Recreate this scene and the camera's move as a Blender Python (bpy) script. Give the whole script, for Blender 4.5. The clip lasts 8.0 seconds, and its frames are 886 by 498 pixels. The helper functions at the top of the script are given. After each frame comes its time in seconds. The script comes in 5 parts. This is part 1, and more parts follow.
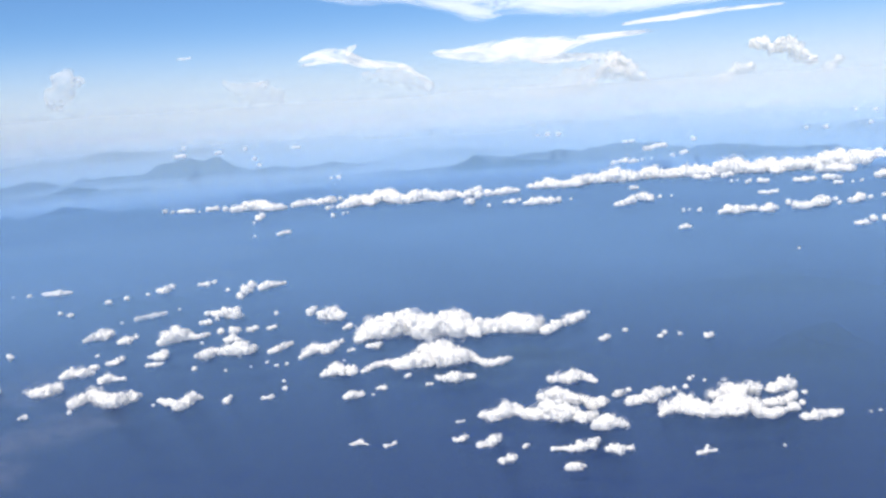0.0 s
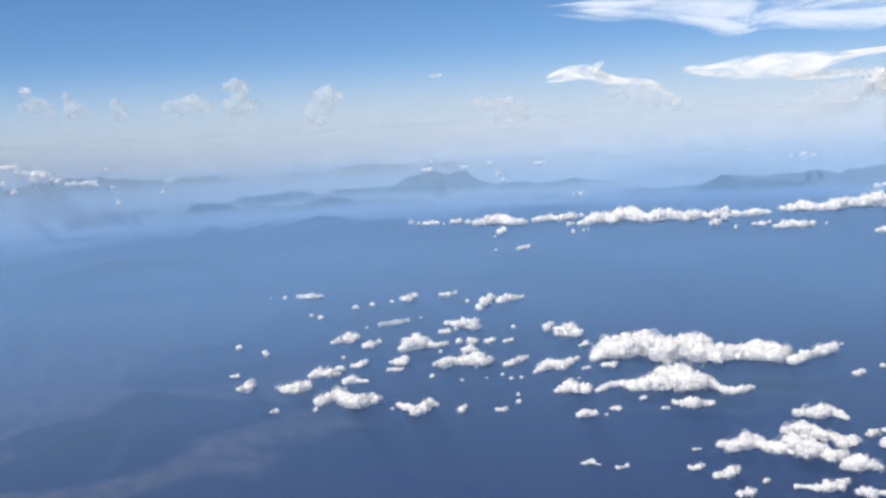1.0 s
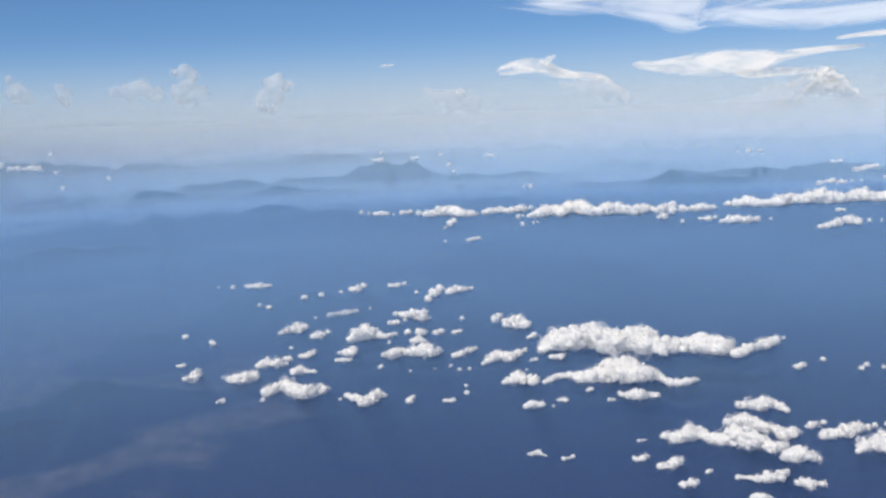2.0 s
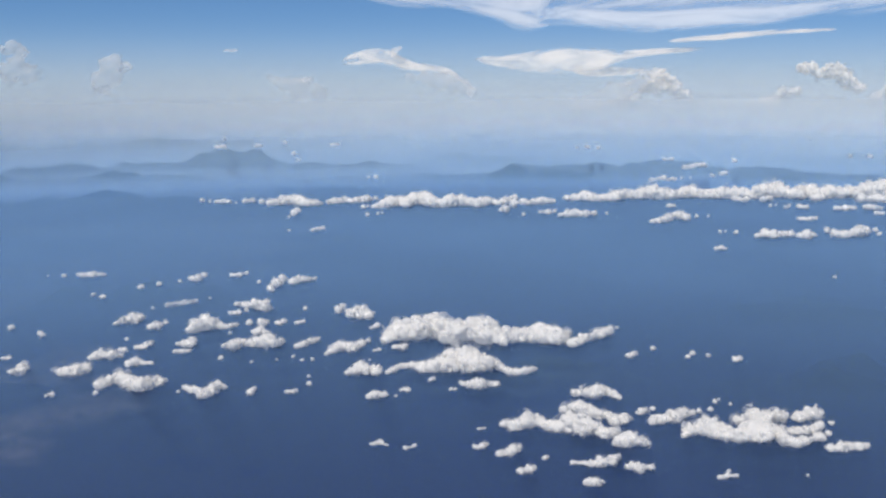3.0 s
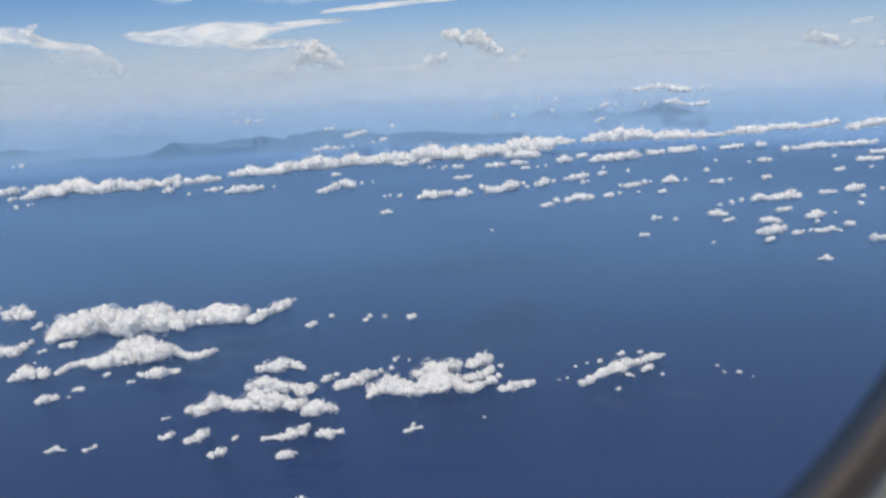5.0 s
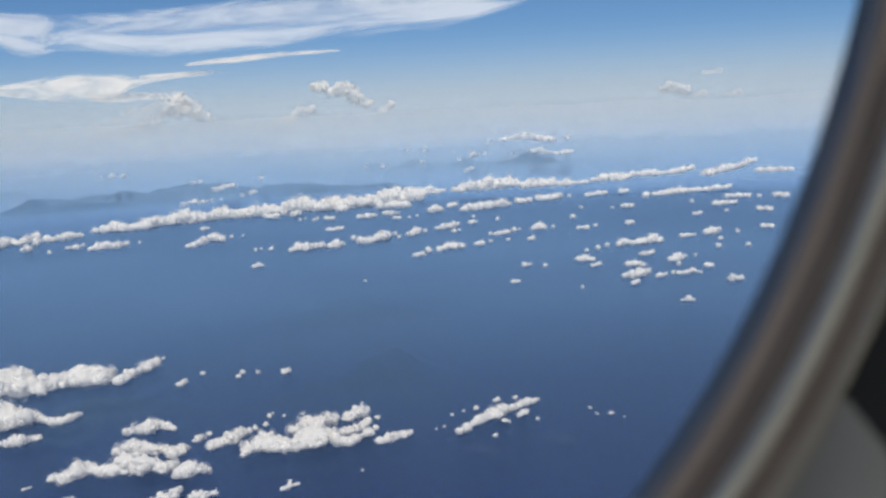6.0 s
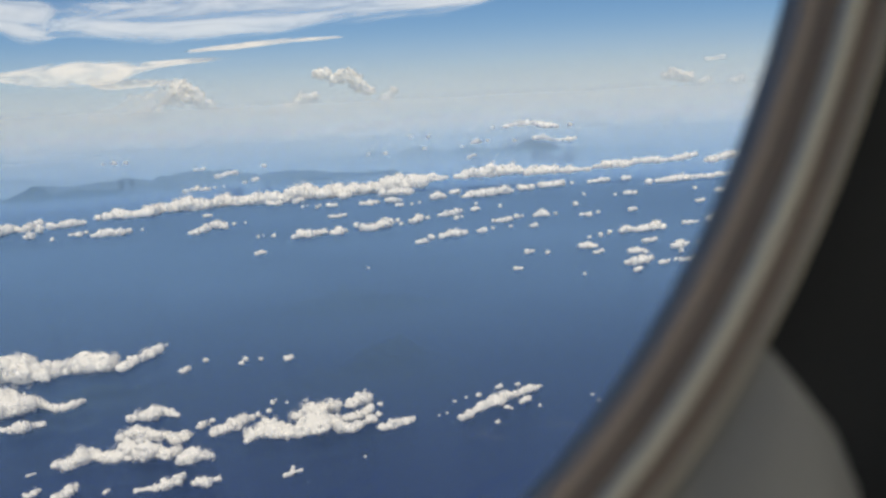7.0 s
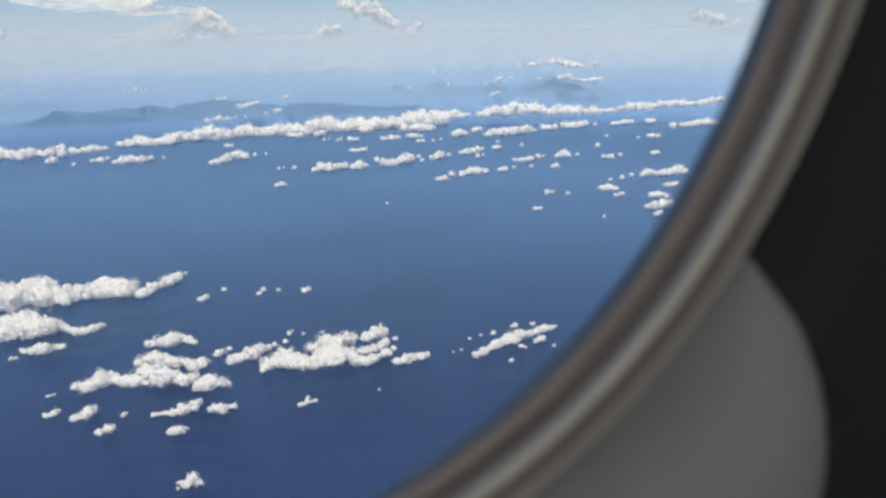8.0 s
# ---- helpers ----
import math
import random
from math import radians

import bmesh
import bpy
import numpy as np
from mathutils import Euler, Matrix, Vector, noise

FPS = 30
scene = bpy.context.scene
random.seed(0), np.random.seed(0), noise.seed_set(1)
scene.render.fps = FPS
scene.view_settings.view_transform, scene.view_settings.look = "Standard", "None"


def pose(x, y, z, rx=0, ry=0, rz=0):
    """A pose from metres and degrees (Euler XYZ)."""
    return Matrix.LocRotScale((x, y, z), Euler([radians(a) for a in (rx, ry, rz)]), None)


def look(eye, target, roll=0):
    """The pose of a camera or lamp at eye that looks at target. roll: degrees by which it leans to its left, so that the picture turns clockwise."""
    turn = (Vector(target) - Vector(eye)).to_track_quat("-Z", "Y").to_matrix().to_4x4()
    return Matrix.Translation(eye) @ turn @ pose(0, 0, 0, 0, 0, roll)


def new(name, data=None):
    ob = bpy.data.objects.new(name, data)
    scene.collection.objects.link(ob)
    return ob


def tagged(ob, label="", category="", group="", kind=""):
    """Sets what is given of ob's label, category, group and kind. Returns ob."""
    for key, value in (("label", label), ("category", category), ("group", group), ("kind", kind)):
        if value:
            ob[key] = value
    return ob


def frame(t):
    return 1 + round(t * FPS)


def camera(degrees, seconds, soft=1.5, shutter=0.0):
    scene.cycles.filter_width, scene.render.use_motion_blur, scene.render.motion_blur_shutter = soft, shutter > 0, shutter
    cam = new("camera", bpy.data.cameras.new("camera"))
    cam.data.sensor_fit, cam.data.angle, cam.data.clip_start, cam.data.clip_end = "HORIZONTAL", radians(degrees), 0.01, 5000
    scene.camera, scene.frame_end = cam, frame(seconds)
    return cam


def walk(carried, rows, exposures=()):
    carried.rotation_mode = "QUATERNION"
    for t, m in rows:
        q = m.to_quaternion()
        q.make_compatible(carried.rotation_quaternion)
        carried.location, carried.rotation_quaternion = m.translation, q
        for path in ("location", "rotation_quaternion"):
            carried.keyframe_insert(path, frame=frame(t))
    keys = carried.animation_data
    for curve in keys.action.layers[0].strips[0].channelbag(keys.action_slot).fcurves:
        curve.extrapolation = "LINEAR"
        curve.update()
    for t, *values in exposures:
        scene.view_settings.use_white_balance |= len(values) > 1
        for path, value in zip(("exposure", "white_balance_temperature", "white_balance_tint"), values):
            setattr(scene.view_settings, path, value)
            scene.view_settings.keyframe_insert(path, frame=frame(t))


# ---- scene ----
# A hazy tropical landscape with cumulus fields, seen through a cabin window of an airliner.
# The land, hills and clouds are laid out at 1:46, so that a flight height of 9.2 km is 200 m; the cabin has its true size.
EYE = Vector((0.0, 0.0, 200.0))
WALL_TURN = 5.0                       # the cabin wall's heading against the x axis, degrees
ALONG = Vector((math.cos(radians(WALL_TURN)), math.sin(radians(WALL_TURN)), 0.0))
OUT = Vector((-math.sin(radians(WALL_TURN)), math.cos(radians(WALL_TURN)), 0.0))
UP = Vector((0.0, 0.0, 1.0))


# ---------------------------------------------------------------- camera
def held(along, out, up, yaw, pitch, roll):
    """Pose of the hand-held camera: shift against EYE in the cabin's axes, then its turn."""
    place = EYE + along * ALONG + out * OUT + up * UP
    return pose(*place, 0, 0, yaw) @ pose(0, 0, 0, pitch, 0, 0) @ pose(0, 0, 0, 0, roll, 0) @ pose(0, 0, 0, 90, 0, 0)


cam = camera(47.0, 8.0, soft=2.7)
cam.data.dof.use_dof = True
cam.data.dof.focus_distance = 600.0
cam.data.dof.aperture_fstop = 19.0
walk(cam, [
    (0, held(-0.0030, 0.0120, 0.0050, 3.15, -9.24, 3.74)),
    (0.5, held(-0.0030, 0.0123, 0.0051, 9.53, -8.67, 3.02)),
    (1, held(-0.0030, 0.0126, 0.0052, 16.61, -7.51, 3.38)),
    (1.2, held(-0.0030, 0.0127, 0.0052, 17.59, -7.39, 3.41)),
    (1.57, held(-0.0030, 0.0129, 0.0053, 17.31, -7.64, 2.98)),
    (1.93, held(-0.0030, 0.0131, 0.0053, 14.47, -8.07, 2.43)),
    (2.3, held(-0.0030, 0.0133, 0.0054, 10.74, -8.31, 1.66)),
    (2.5, held(-0.0030, 0.0134, 0.0054, 8.80, -8.22, 1.24)),
    (3, held(-0.0030, 0.0137, 0.0055, 4.97, -8.89, 0.35)),
    (3.5, held(-0.0030, 0.0139, 0.0056, -0.13, -9.90, 0.21)),
    (4, held(-0.0030, 0.0142, 0.0057, -4.75, -11.13, 0.79)),
    (4.5, held(-0.0030, 0.0145, 0.0058, -9.04, -10.77, 1.88)),
    (5, held(-0.0034, 0.0152, 0.0058, -13.53, -10.84, 2.47)),
    (5.2, held(-0.0047, 0.0157, 0.0037, -15.15, -10.72, 3.06)),
    (5.57, held(0.0029, 0.0199, 0.0010, -17.65, -9.89, 2.89)),
    (5.93, held(0.0103, 0.0241, -0.0017, -20.47, -8.54, 2.78)),
    (6.3, held(0.0179, 0.0283, -0.0044, -21.96, -7.86, 2.60)),
    (6.5, held(0.0141, 0.0253, -0.0046, -22.12, -7.93, 2.41)),
    (7, held(0.0162, 0.0168, -0.0055, -20.70, -9.06, 2.83)),
    (7.5, held(0.0190, 0.0199, -0.0100, -20.46, -11.45, 1.75)),
    (8, held(0.0042, -0.0037, -0.0051, -19.50, -12.54, 1.15)),
], exposures=[
    (0.0, 0.47, 6710, 10), (0.5, 0.36, 6710, 10), (1.0, 0.26, 6810, 10), (1.2, 0.22, 6810, 10), (2.3, 0.04, 6810, 10), (3.5, -0.13, 6710, 10),
    (5.2, -0.13, 6710, 9), (6.3, -0.17, 7060, 8), (7.0, -0.1, 7560, 7), (7.5, -0.04, 7310, 6), (8.0, 0.0, 7010, 7),
])
scene.cycles.transparent_max_bounces = 96

# ---------------------------------------------------------------- daylight
SUN_HEIGHT, SUN_FROM = 56.0, 248.0    # degrees: above the horizon; heading that it shines from, counted from x towards y
world = bpy.data.worlds.new("sky")
scene.world = world
world.use_nodes = True
wt = world.node_tree
wt.nodes.clear()
w_coord = wt.nodes.new("ShaderNodeTexCoord")
w_lift = wt.nodes.new("ShaderNodeVectorMath")
w_lift.operation = "ADD"
w_lift.inputs[1].default_value = (0.0, 0.0, 0.045)
w_sky = wt.nodes.new("ShaderNodeTexSky")
w_sky.sky_type = "NISHITA"
w_sky.sun_disc = False
w_sky.sun_elevation = radians(SUN_HEIGHT)
w_sky.sun_rotation = radians(90.0 - SUN_FROM)
w_sky.altitude = 3000.0
w_sky.air_density = 1.0
w_sky.dust_density = 0.3
w_sky.ozone_density = 4.0
w_back = wt.nodes.new("ShaderNodeBackground")
w_back.inputs["Strength"].default_value = 0.078
w_out = wt.nodes.new("ShaderNodeOutputWorld")
wt.links.new(w_coord.outputs["Generated"], w_lift.inputs[0])
wt.links.new(w_lift.outputs[0], w_sky.inputs["Vector"])
w_xyz = wt.nodes.new("ShaderNodeSeparateXYZ")
w_low = wt.nodes.new("ShaderNodeMapRange")
w_low.interpolation_type = "SMOOTHERSTEP"
for w_key, w_value in (("From Min", -0.05), ("From Max", 0.085), ("To Min", 0.95), ("To Max", 0.0)):
    w_low.inputs[w_key].default_value = w_value
w_mix = wt.nodes.new("ShaderNodeMix")
w_mix.data_type = "RGBA"
w_mix.inputs["B"].default_value = (6.9, 7.5, 8.3, 1.0)      # pale moist air near the horizon
wt.links.new(w_coord.outputs["Generated"], w_xyz.inputs[0])
wt.links.new(w_xyz.outputs["Z"], w_low.inputs["Value"])
wt.links.new(w_low.outputs["Result"], w_mix.inputs["Factor"])
w_tint = wt.nodes.new("ShaderNodeVectorMath")
w_tint.operation = "MULTIPLY"
w_tint.inputs[1].default_value = (0.74, 1.0, 1.22)         # clear air aloft
wt.links.new(w_sky.outputs[0], w_tint.inputs[0])
wt.links.new(w_tint.outputs[0], w_mix.inputs["A"])
wt.links.new(w_mix.outputs["Result"], w_back.inputs["Color"])
wt.links.new(w_back.outputs[0], w_out.inputs["Surface"])

sun_lamp = bpy.data.lights.new("sun", "SUN")
sun_lamp.energy = 4.2
sun_lamp.angle = radians(0.53)
sun_lamp.color = (1.0, 0.965, 0.91)
sun = new("sun", sun_lamp)
sun_dir = Vector((math.cos(radians(SUN_FROM)) * math.cos(radians(SUN_HEIGHT)), math.sin(radians(SUN_FROM)) * math.cos(radians(SUN_HEIGHT)), math.sin(radians(SUN_HEIGHT))))
sun.matrix_world = look(EYE + 60 * sun_dir, EYE)


# ---------------------------------------------------------------- materials
def material(name):
    m = bpy.data.materials.new(name)
    m.use_nodes = True
    m.node_tree.nodes.clear()
    return m, m.node_tree


def node(tree, kind, **inputs):
    n = tree.nodes.new(kind)
    for key, value in inputs.items():
        n.inputs[key.replace("_", " ")].default_value = value
    return n


def ramp(tree, source, stops):
    r = tree.nodes.new("ShaderNodeValToRGB")
    r.color_ramp.elements[0].position, r.color_ramp.elements[0].color = stops[0][0], (*stops[0][1], 1)
    r.color_ramp.elements[1].position, r.color_ramp.elements[1].color = stops[-1][0], (*stops[-1][1], 1)
    for p, c in stops[1:-1]:
        r.color_ramp.elements.new(p).color = (*c, 1)
    tree.links.new(source, r.inputs[0])
    return r.outputs["Color"]


def maths(tree, what, a, b=None):
    n = tree.nodes.new("ShaderNodeMath")
    n.operation = what
    for k, v in ((0, a), (1, b)):
        if v is None:
            continue
        if isinstance(v, (int, float)):
            n.inputs[k].default_value = v
        else:
            tree.links.new(v, n.inputs[k])
    return n.outputs[0]


def span(tree, source, lo, hi, to_lo=0.0, to_hi=1.0):
    n = tree.nodes.new("ShaderNodeMapRange")
    n.interpolation_type = "SMOOTHSTEP"
    for k, v in (("From Min", lo), ("From Max", hi), ("To Min", to_lo), ("To Max", to_hi)):
        n.inputs[k].default_value = v
    tree.links.new(source, n.inputs["Value"])
    return n.outputs["Result"]


def cloud_material(name, cover=1.0, grain=0.35, tint=(0.97, 0.955, 0.925), spread=0.4):
    """Water droplets: white, scattering light back and through; cover below 1 lets the sky behind show."""
    m, t = material(name)
    pos = node(t, "ShaderNodeTexCoord").outputs["Object"]
    fine = node(t, "ShaderNodeTexNoise", Scale=grain, Detail=6.0, Roughness=0.62)
    t.links.new(pos, fine.inputs["Vector"])
    bump = node(t, "ShaderNodeBump", Strength=0.06, Distance=0.25 / grain)
    t.links.new(fine.outputs["Fac"], bump.inputs["Height"])
    col = ramp(t, fine.outputs["Fac"], [(0.3, tuple(0.94 * c for c in tint)), (0.65, tint)])
    front, back = node(t, "ShaderNodeBsdfDiffuse"), node(t, "ShaderNodeBsdfTranslucent")
    for b in (front, back):
        t.links.new(col, b.inputs["Color"])
        t.links.new(bump.outputs[0], b.inputs["Normal"])
    both = node(t, "ShaderNodeMixShader", Fac=spread)
    t.links.new(front.outputs[0], both.inputs[1])
    t.links.new(back.outputs[0], both.inputs[2])
    end = both
    if cover < 1.0:
        wisp = node(t, "ShaderNodeTexNoise", Scale=grain * 0.45, Detail=5.0, Roughness=0.6)
        t.links.new(pos, wisp.inputs["Vector"])
        dense = span(t, wisp.outputs["Fac"], 0.3, 0.7, cover * 0.45, min(1.0, cover * 1.3))
        clear = node(t, "ShaderNodeBsdfTransparent")
        end = node(t, "ShaderNodeMixShader")
        t.links.new(dense, end.inputs["Fac"])
        t.links.new(clear.outputs[0], end.inputs[1])
        t.links.new(both.outputs[0], end.inputs[2])
    o = t.nodes.new("ShaderNodeOutputMaterial")
    t.links.new(end.outputs[0], o.inputs["Surface"])
    return m


def fringe_material(name, grain, cover=0.5, tint=(0.92, 0.915, 0.9)):
    """The torn, see-through rim of a cloud."""
    m, t = material(name)
    pos = node(t, "ShaderNodeTexCoord").outputs["Object"]
    torn = node(t, "ShaderNodeTexNoise", Scale=grain, Detail=3.0, Roughness=0.5, Distortion=0.2)
    t.links.new(pos, torn.inputs["Vector"])
    dense = span(t, torn.outputs["Fac"], 0.42, 0.66, 0.0, cover)
    front, back, clear = node(t, "ShaderNodeBsdfDiffuse", Color=(*tint, 1)), node(t, "ShaderNodeBsdfTranslucent", Color=(*tint, 1)), node(t, "ShaderNodeBsdfTransparent")
    both, end = node(t, "ShaderNodeMixShader", Fac=0.45), node(t, "ShaderNodeMixShader")
    t.links.new(front.outputs[0], both.inputs[1])
    t.links.new(back.outputs[0], both.inputs[2])
    t.links.new(dense, end.inputs["Fac"])
    t.links.new(clear.outputs[0], end.inputs[1])
    t.links.new(both.outputs[0], end.inputs[2])
    o = t.nodes.new("ShaderNodeOutputMaterial")
    t.links.new(end.outputs[0], o.inputs["Surface"])
    return m


def cirrus_material(name, cover, seed, stretch, tint, rag, core):
    """Ice cloud: a streaked thin veil that frays out towards its rim."""
    m, t = material(name)
    tc = node(t, "ShaderNodeTexCoord")
    place = node(t, "ShaderNodeMapping", Scale=stretch, Location=(seed * 3.1, seed * 1.7, 0.0))
    t.links.new(tc.outputs["UV"], place.inputs["Vector"])
    streak = node(t, "ShaderNodeTexNoise", Scale=1.0, Detail=7.0, Roughness=0.58, Distortion=0.7)
    t.links.new(place.outputs[0], streak.inputs["Vector"])
    torn = maths(t, "MULTIPLY_ADD", streak.outputs["Fac"], rag)
    torn.node.inputs[2].default_value = 0.5 - 0.5 * rag
    xyz = t.nodes.new("ShaderNodeSeparateXYZ")
    t.links.new(tc.outputs["UV"], xyz.inputs[0])
    side = span(t, maths(t, "ABSOLUTE", maths(t, "SUBTRACT", xyz.outputs["Y"], 0.5)), core, 0.5, 0.5, -0.6)
    ends = span(t, maths(t, "ABSOLUTE", maths(t, "SUBTRACT", xyz.outputs["X"], 0.5)), 0.4, 0.5, 0.5, -0.3)
    rim = maths(t, "MINIMUM", side, ends)
    dense = span(t, maths(t, "ADD", torn, rim), 0.35, 1.3, 0.0, cover)
    front, back, clear = node(t, "ShaderNodeBsdfDiffuse", Color=(*tint, 1)), node(t, "ShaderNodeBsdfTranslucent", Color=(*tint, 1)), node(t, "ShaderNodeBsdfTransparent")
    both, end = node(t, "ShaderNodeMixShader", Fac=0.35), node(t, "ShaderNodeMixShader")
    t.links.new(front.outputs[0], both.inputs[1])
    t.links.new(back.outputs[0], both.inputs[2])
    t.links.new(dense, end.inputs["Fac"])
    t.links.new(clear.outputs[0], end.inputs[1])
    t.links.new(both.outputs[0], end.inputs[2])
    o = t.nodes.new("ShaderNodeOutputMaterial")
    t.links.new(end.outputs[0], o.inputs["Surface"])
    return m


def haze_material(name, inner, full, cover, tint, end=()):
    """A thin sheet standing in for moist air: mostly clear, its airlight put into the tint; it begins at a distance and
    is a little patchy.
    """
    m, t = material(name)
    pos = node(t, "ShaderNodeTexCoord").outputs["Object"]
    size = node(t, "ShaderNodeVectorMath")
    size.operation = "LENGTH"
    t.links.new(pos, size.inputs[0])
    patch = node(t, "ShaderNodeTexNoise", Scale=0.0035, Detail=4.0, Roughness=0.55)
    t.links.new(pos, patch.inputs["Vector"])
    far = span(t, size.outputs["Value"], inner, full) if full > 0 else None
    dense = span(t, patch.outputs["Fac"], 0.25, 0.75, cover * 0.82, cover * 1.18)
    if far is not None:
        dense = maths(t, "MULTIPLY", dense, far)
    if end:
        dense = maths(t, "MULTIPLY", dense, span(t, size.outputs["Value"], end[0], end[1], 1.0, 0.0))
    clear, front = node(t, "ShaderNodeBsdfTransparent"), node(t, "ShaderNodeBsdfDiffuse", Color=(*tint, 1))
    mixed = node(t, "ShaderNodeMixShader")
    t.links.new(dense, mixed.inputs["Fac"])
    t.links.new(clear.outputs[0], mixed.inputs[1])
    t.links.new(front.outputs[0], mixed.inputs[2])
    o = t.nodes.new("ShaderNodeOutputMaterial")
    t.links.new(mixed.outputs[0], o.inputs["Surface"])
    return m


def land_material():
    """Forested hills with paler fields in the plains."""
    m, t = material("forest_and_fields")
    pos = node(t, "ShaderNodeTexCoord").outputs["Object"]
    wide, fine, plots = node(t, "ShaderNodeTexNoise", Scale=0.006, Detail=5.0), node(t, "ShaderNodeTexNoise", Scale=0.12, Detail=6.0, Roughness=0.65), node(t, "ShaderNodeTexVoronoi", Scale=0.09)
    for n in (wide, fine, plots):
        t.links.new(pos, n.inputs["Vector"])
    forest = ramp(t, fine.outputs["Fac"], [(0.3, (0.016, 0.03, 0.014)), (0.55, (0.028, 0.048, 0.02)), (0.75, (0.045, 0.066, 0.028))])
    fields = ramp(t, plots.outputs["Color"], [(0.1, (0.2, 0.21, 0.12)), (0.5, (0.36, 0.33, 0.22)), (0.9, (0.48, 0.43, 0.31))])
    xyz = t.nodes.new("ShaderNodeSeparateXYZ")
    t.links.new(pos, xyz.inputs[0])
    flat = span(t, xyz.outputs["Z"], 1.5, 5.0, 1.0, 0.0)
    west = span(t, xyz.outputs["X"], -420.0, -200.0, 0.4, 0.0)
    open_land = maths(t, "MULTIPLY", flat, span(t, maths(t, "ADD", wide.outputs["Fac"], west), 0.64, 0.78))
    mix = t.nodes.new("ShaderNodeMix")
    mix.data_type = "RGBA"
    t.links.new(open_land, mix.inputs["Factor"])
    t.links.new(forest, mix.inputs["A"])
    t.links.new(fields, mix.inputs["B"])
    b = node(t, "ShaderNodeBsdfPrincipled", Roughness=0.9)
    t.links.new(mix.outputs["Result"], b.inputs["Base Color"])
    bump = node(t, "ShaderNodeBump", Strength=0.6, Distance=3.0)
    t.links.new(fine.outputs["Fac"], bump.inputs["Height"])
    t.links.new(bump.outputs[0], b.inputs["Normal"])
    o = t.nodes.new("ShaderNodeOutputMaterial")
    t.links.new(b.outputs[0], o.inputs["Surface"])
    return m


def plastic(name, colour, rough=0.5, grain=900.0):
    """Moulded cabin plastic with a fine leather grain and slight grime."""
    m, t = material(name)
    pos = node(t, "ShaderNodeTexCoord").outputs["Object"]
    fine, wide = node(t, "ShaderNodeTexNoise", Scale=grain, Detail=3.0), node(t, "ShaderNodeTexNoise", Scale=14.0, Detail=5.0)
    for n in (fine, wide):
        t.links.new(pos, n.inputs["Vector"])
    col = ramp(t, wide.outputs["Fac"], [(0.3, tuple(0.86 * c for c in colour)), (0.7, colour)])
    b = node(t, "ShaderNodeBsdfPrincipled", Roughness=rough)
    t.links.new(col, b.inputs["Base Color"])
    t.links.new(span(t, wide.outputs["Fac"], 0.3, 0.7, rough * 0.85, min(1.0, rough * 1.2)), b.inputs["Roughness"])
    bump = node(t, "ShaderNodeBump", Strength=0.15, Distance=0.0004)
    t.links.new(fine.outputs["Fac"], bump.inputs["Height"])
    t.links.new(bump.outputs[0], b.inputs["Normal"])
    o = t.nodes.new("ShaderNodeOutputMaterial")
    t.links.new(b.outputs[0], o.inputs["Surface"])
    return m


def smear_material():
    """Dried grease on the window: a thin milky film, fading at its rims."""
    m, t = material("pane_grease")
    tc = node(t, "ShaderNodeTexCoord")
    xyz = t.nodes.new("ShaderNodeSeparateXYZ")
    t.links.new(tc.outputs["UV"], xyz.inputs[0])
    side = span(t, maths(t, "ABSOLUTE", maths(t, "SUBTRACT", xyz.outputs["X"], 0.5)), 0.05, 0.5, 1.0, 0.0)
    end_a = span(t, xyz.outputs["Y"], 0.0, 0.35)
    end_b = span(t, xyz.outputs["Y"], 0.75, 1.0, 1.0, 0.0)
    film = maths(t, "MULTIPLY", maths(t, "MULTIPLY", side, end_a), maths(t, "MULTIPLY", end_b, 0.25))
    back, clear, end = node(t, "ShaderNodeBsdfTranslucent", Color=(0.97, 0.97, 0.95, 1)), node(t, "ShaderNodeBsdfTransparent"), node(t, "ShaderNodeMixShader")
    t.links.new(film, end.inputs["Fac"])
    t.links.new(clear.outputs[0], end.inputs[1])
    t.links.new(back.outputs[0], end.inputs[2])
    o = t.nodes.new("ShaderNodeOutputMaterial")
    t.links.new(end.outputs[0], o.inputs["Surface"])
    return m


SMEAR = smear_material()
CLOUD = cloud_material("cloud_droplets", grain=0.3, spread=0.5)
CLOUD_FAR = cloud_material("cloud_droplets_distant", grain=0.12, spread=0.5)
CLOUD_THIN = cloud_material("cloud_thin", cover=0.55, grain=0.5)
CLOUD_PALE = cloud_material("cloud_droplets_hazy", cover=0.7, grain=0.12)
TOWER = cloud_material("tower_droplets", cover=0.95, grain=0.03, tint=(0.97, 0.93, 0.86), spread=0.2)
TOWER_RIM = fringe_material("tower_rim", 0.03, 0.5, (0.95, 0.91, 0.85))
TOWER_FAINT = cloud_material("tower_droplets_faint", cover=0.26, grain=0.014, tint=(0.97, 0.93, 0.87), spread=0.15)
TOWER_FAINT_RIM = fringe_material("tower_rim_faint", 0.008, 0.22, (0.95, 0.91, 0.85))
FRINGE = fringe_material("cloud_fringe", 0.16, 0.42)
FRINGE_FAR = fringe_material("cloud_fringe_distant", 0.1, 0.35)
LAND = land_material()
FRAME_BROWN = plastic("frame_brown", (0.38, 0.3, 0.245), 0.42)
FRAME_BEIGE = plastic("frame_beige", (0.66, 0.6, 0.5), 0.42)
LIP_CREAM = plastic("lip_cream", (0.9, 0.87, 0.77), 0.3)
RUBBER = plastic("seal_rubber", (0.6, 0.5, 0.43), 0.6)
PANEL_GREY = plastic("panel_grey", (0.43, 0.44, 0.45), 0.5)
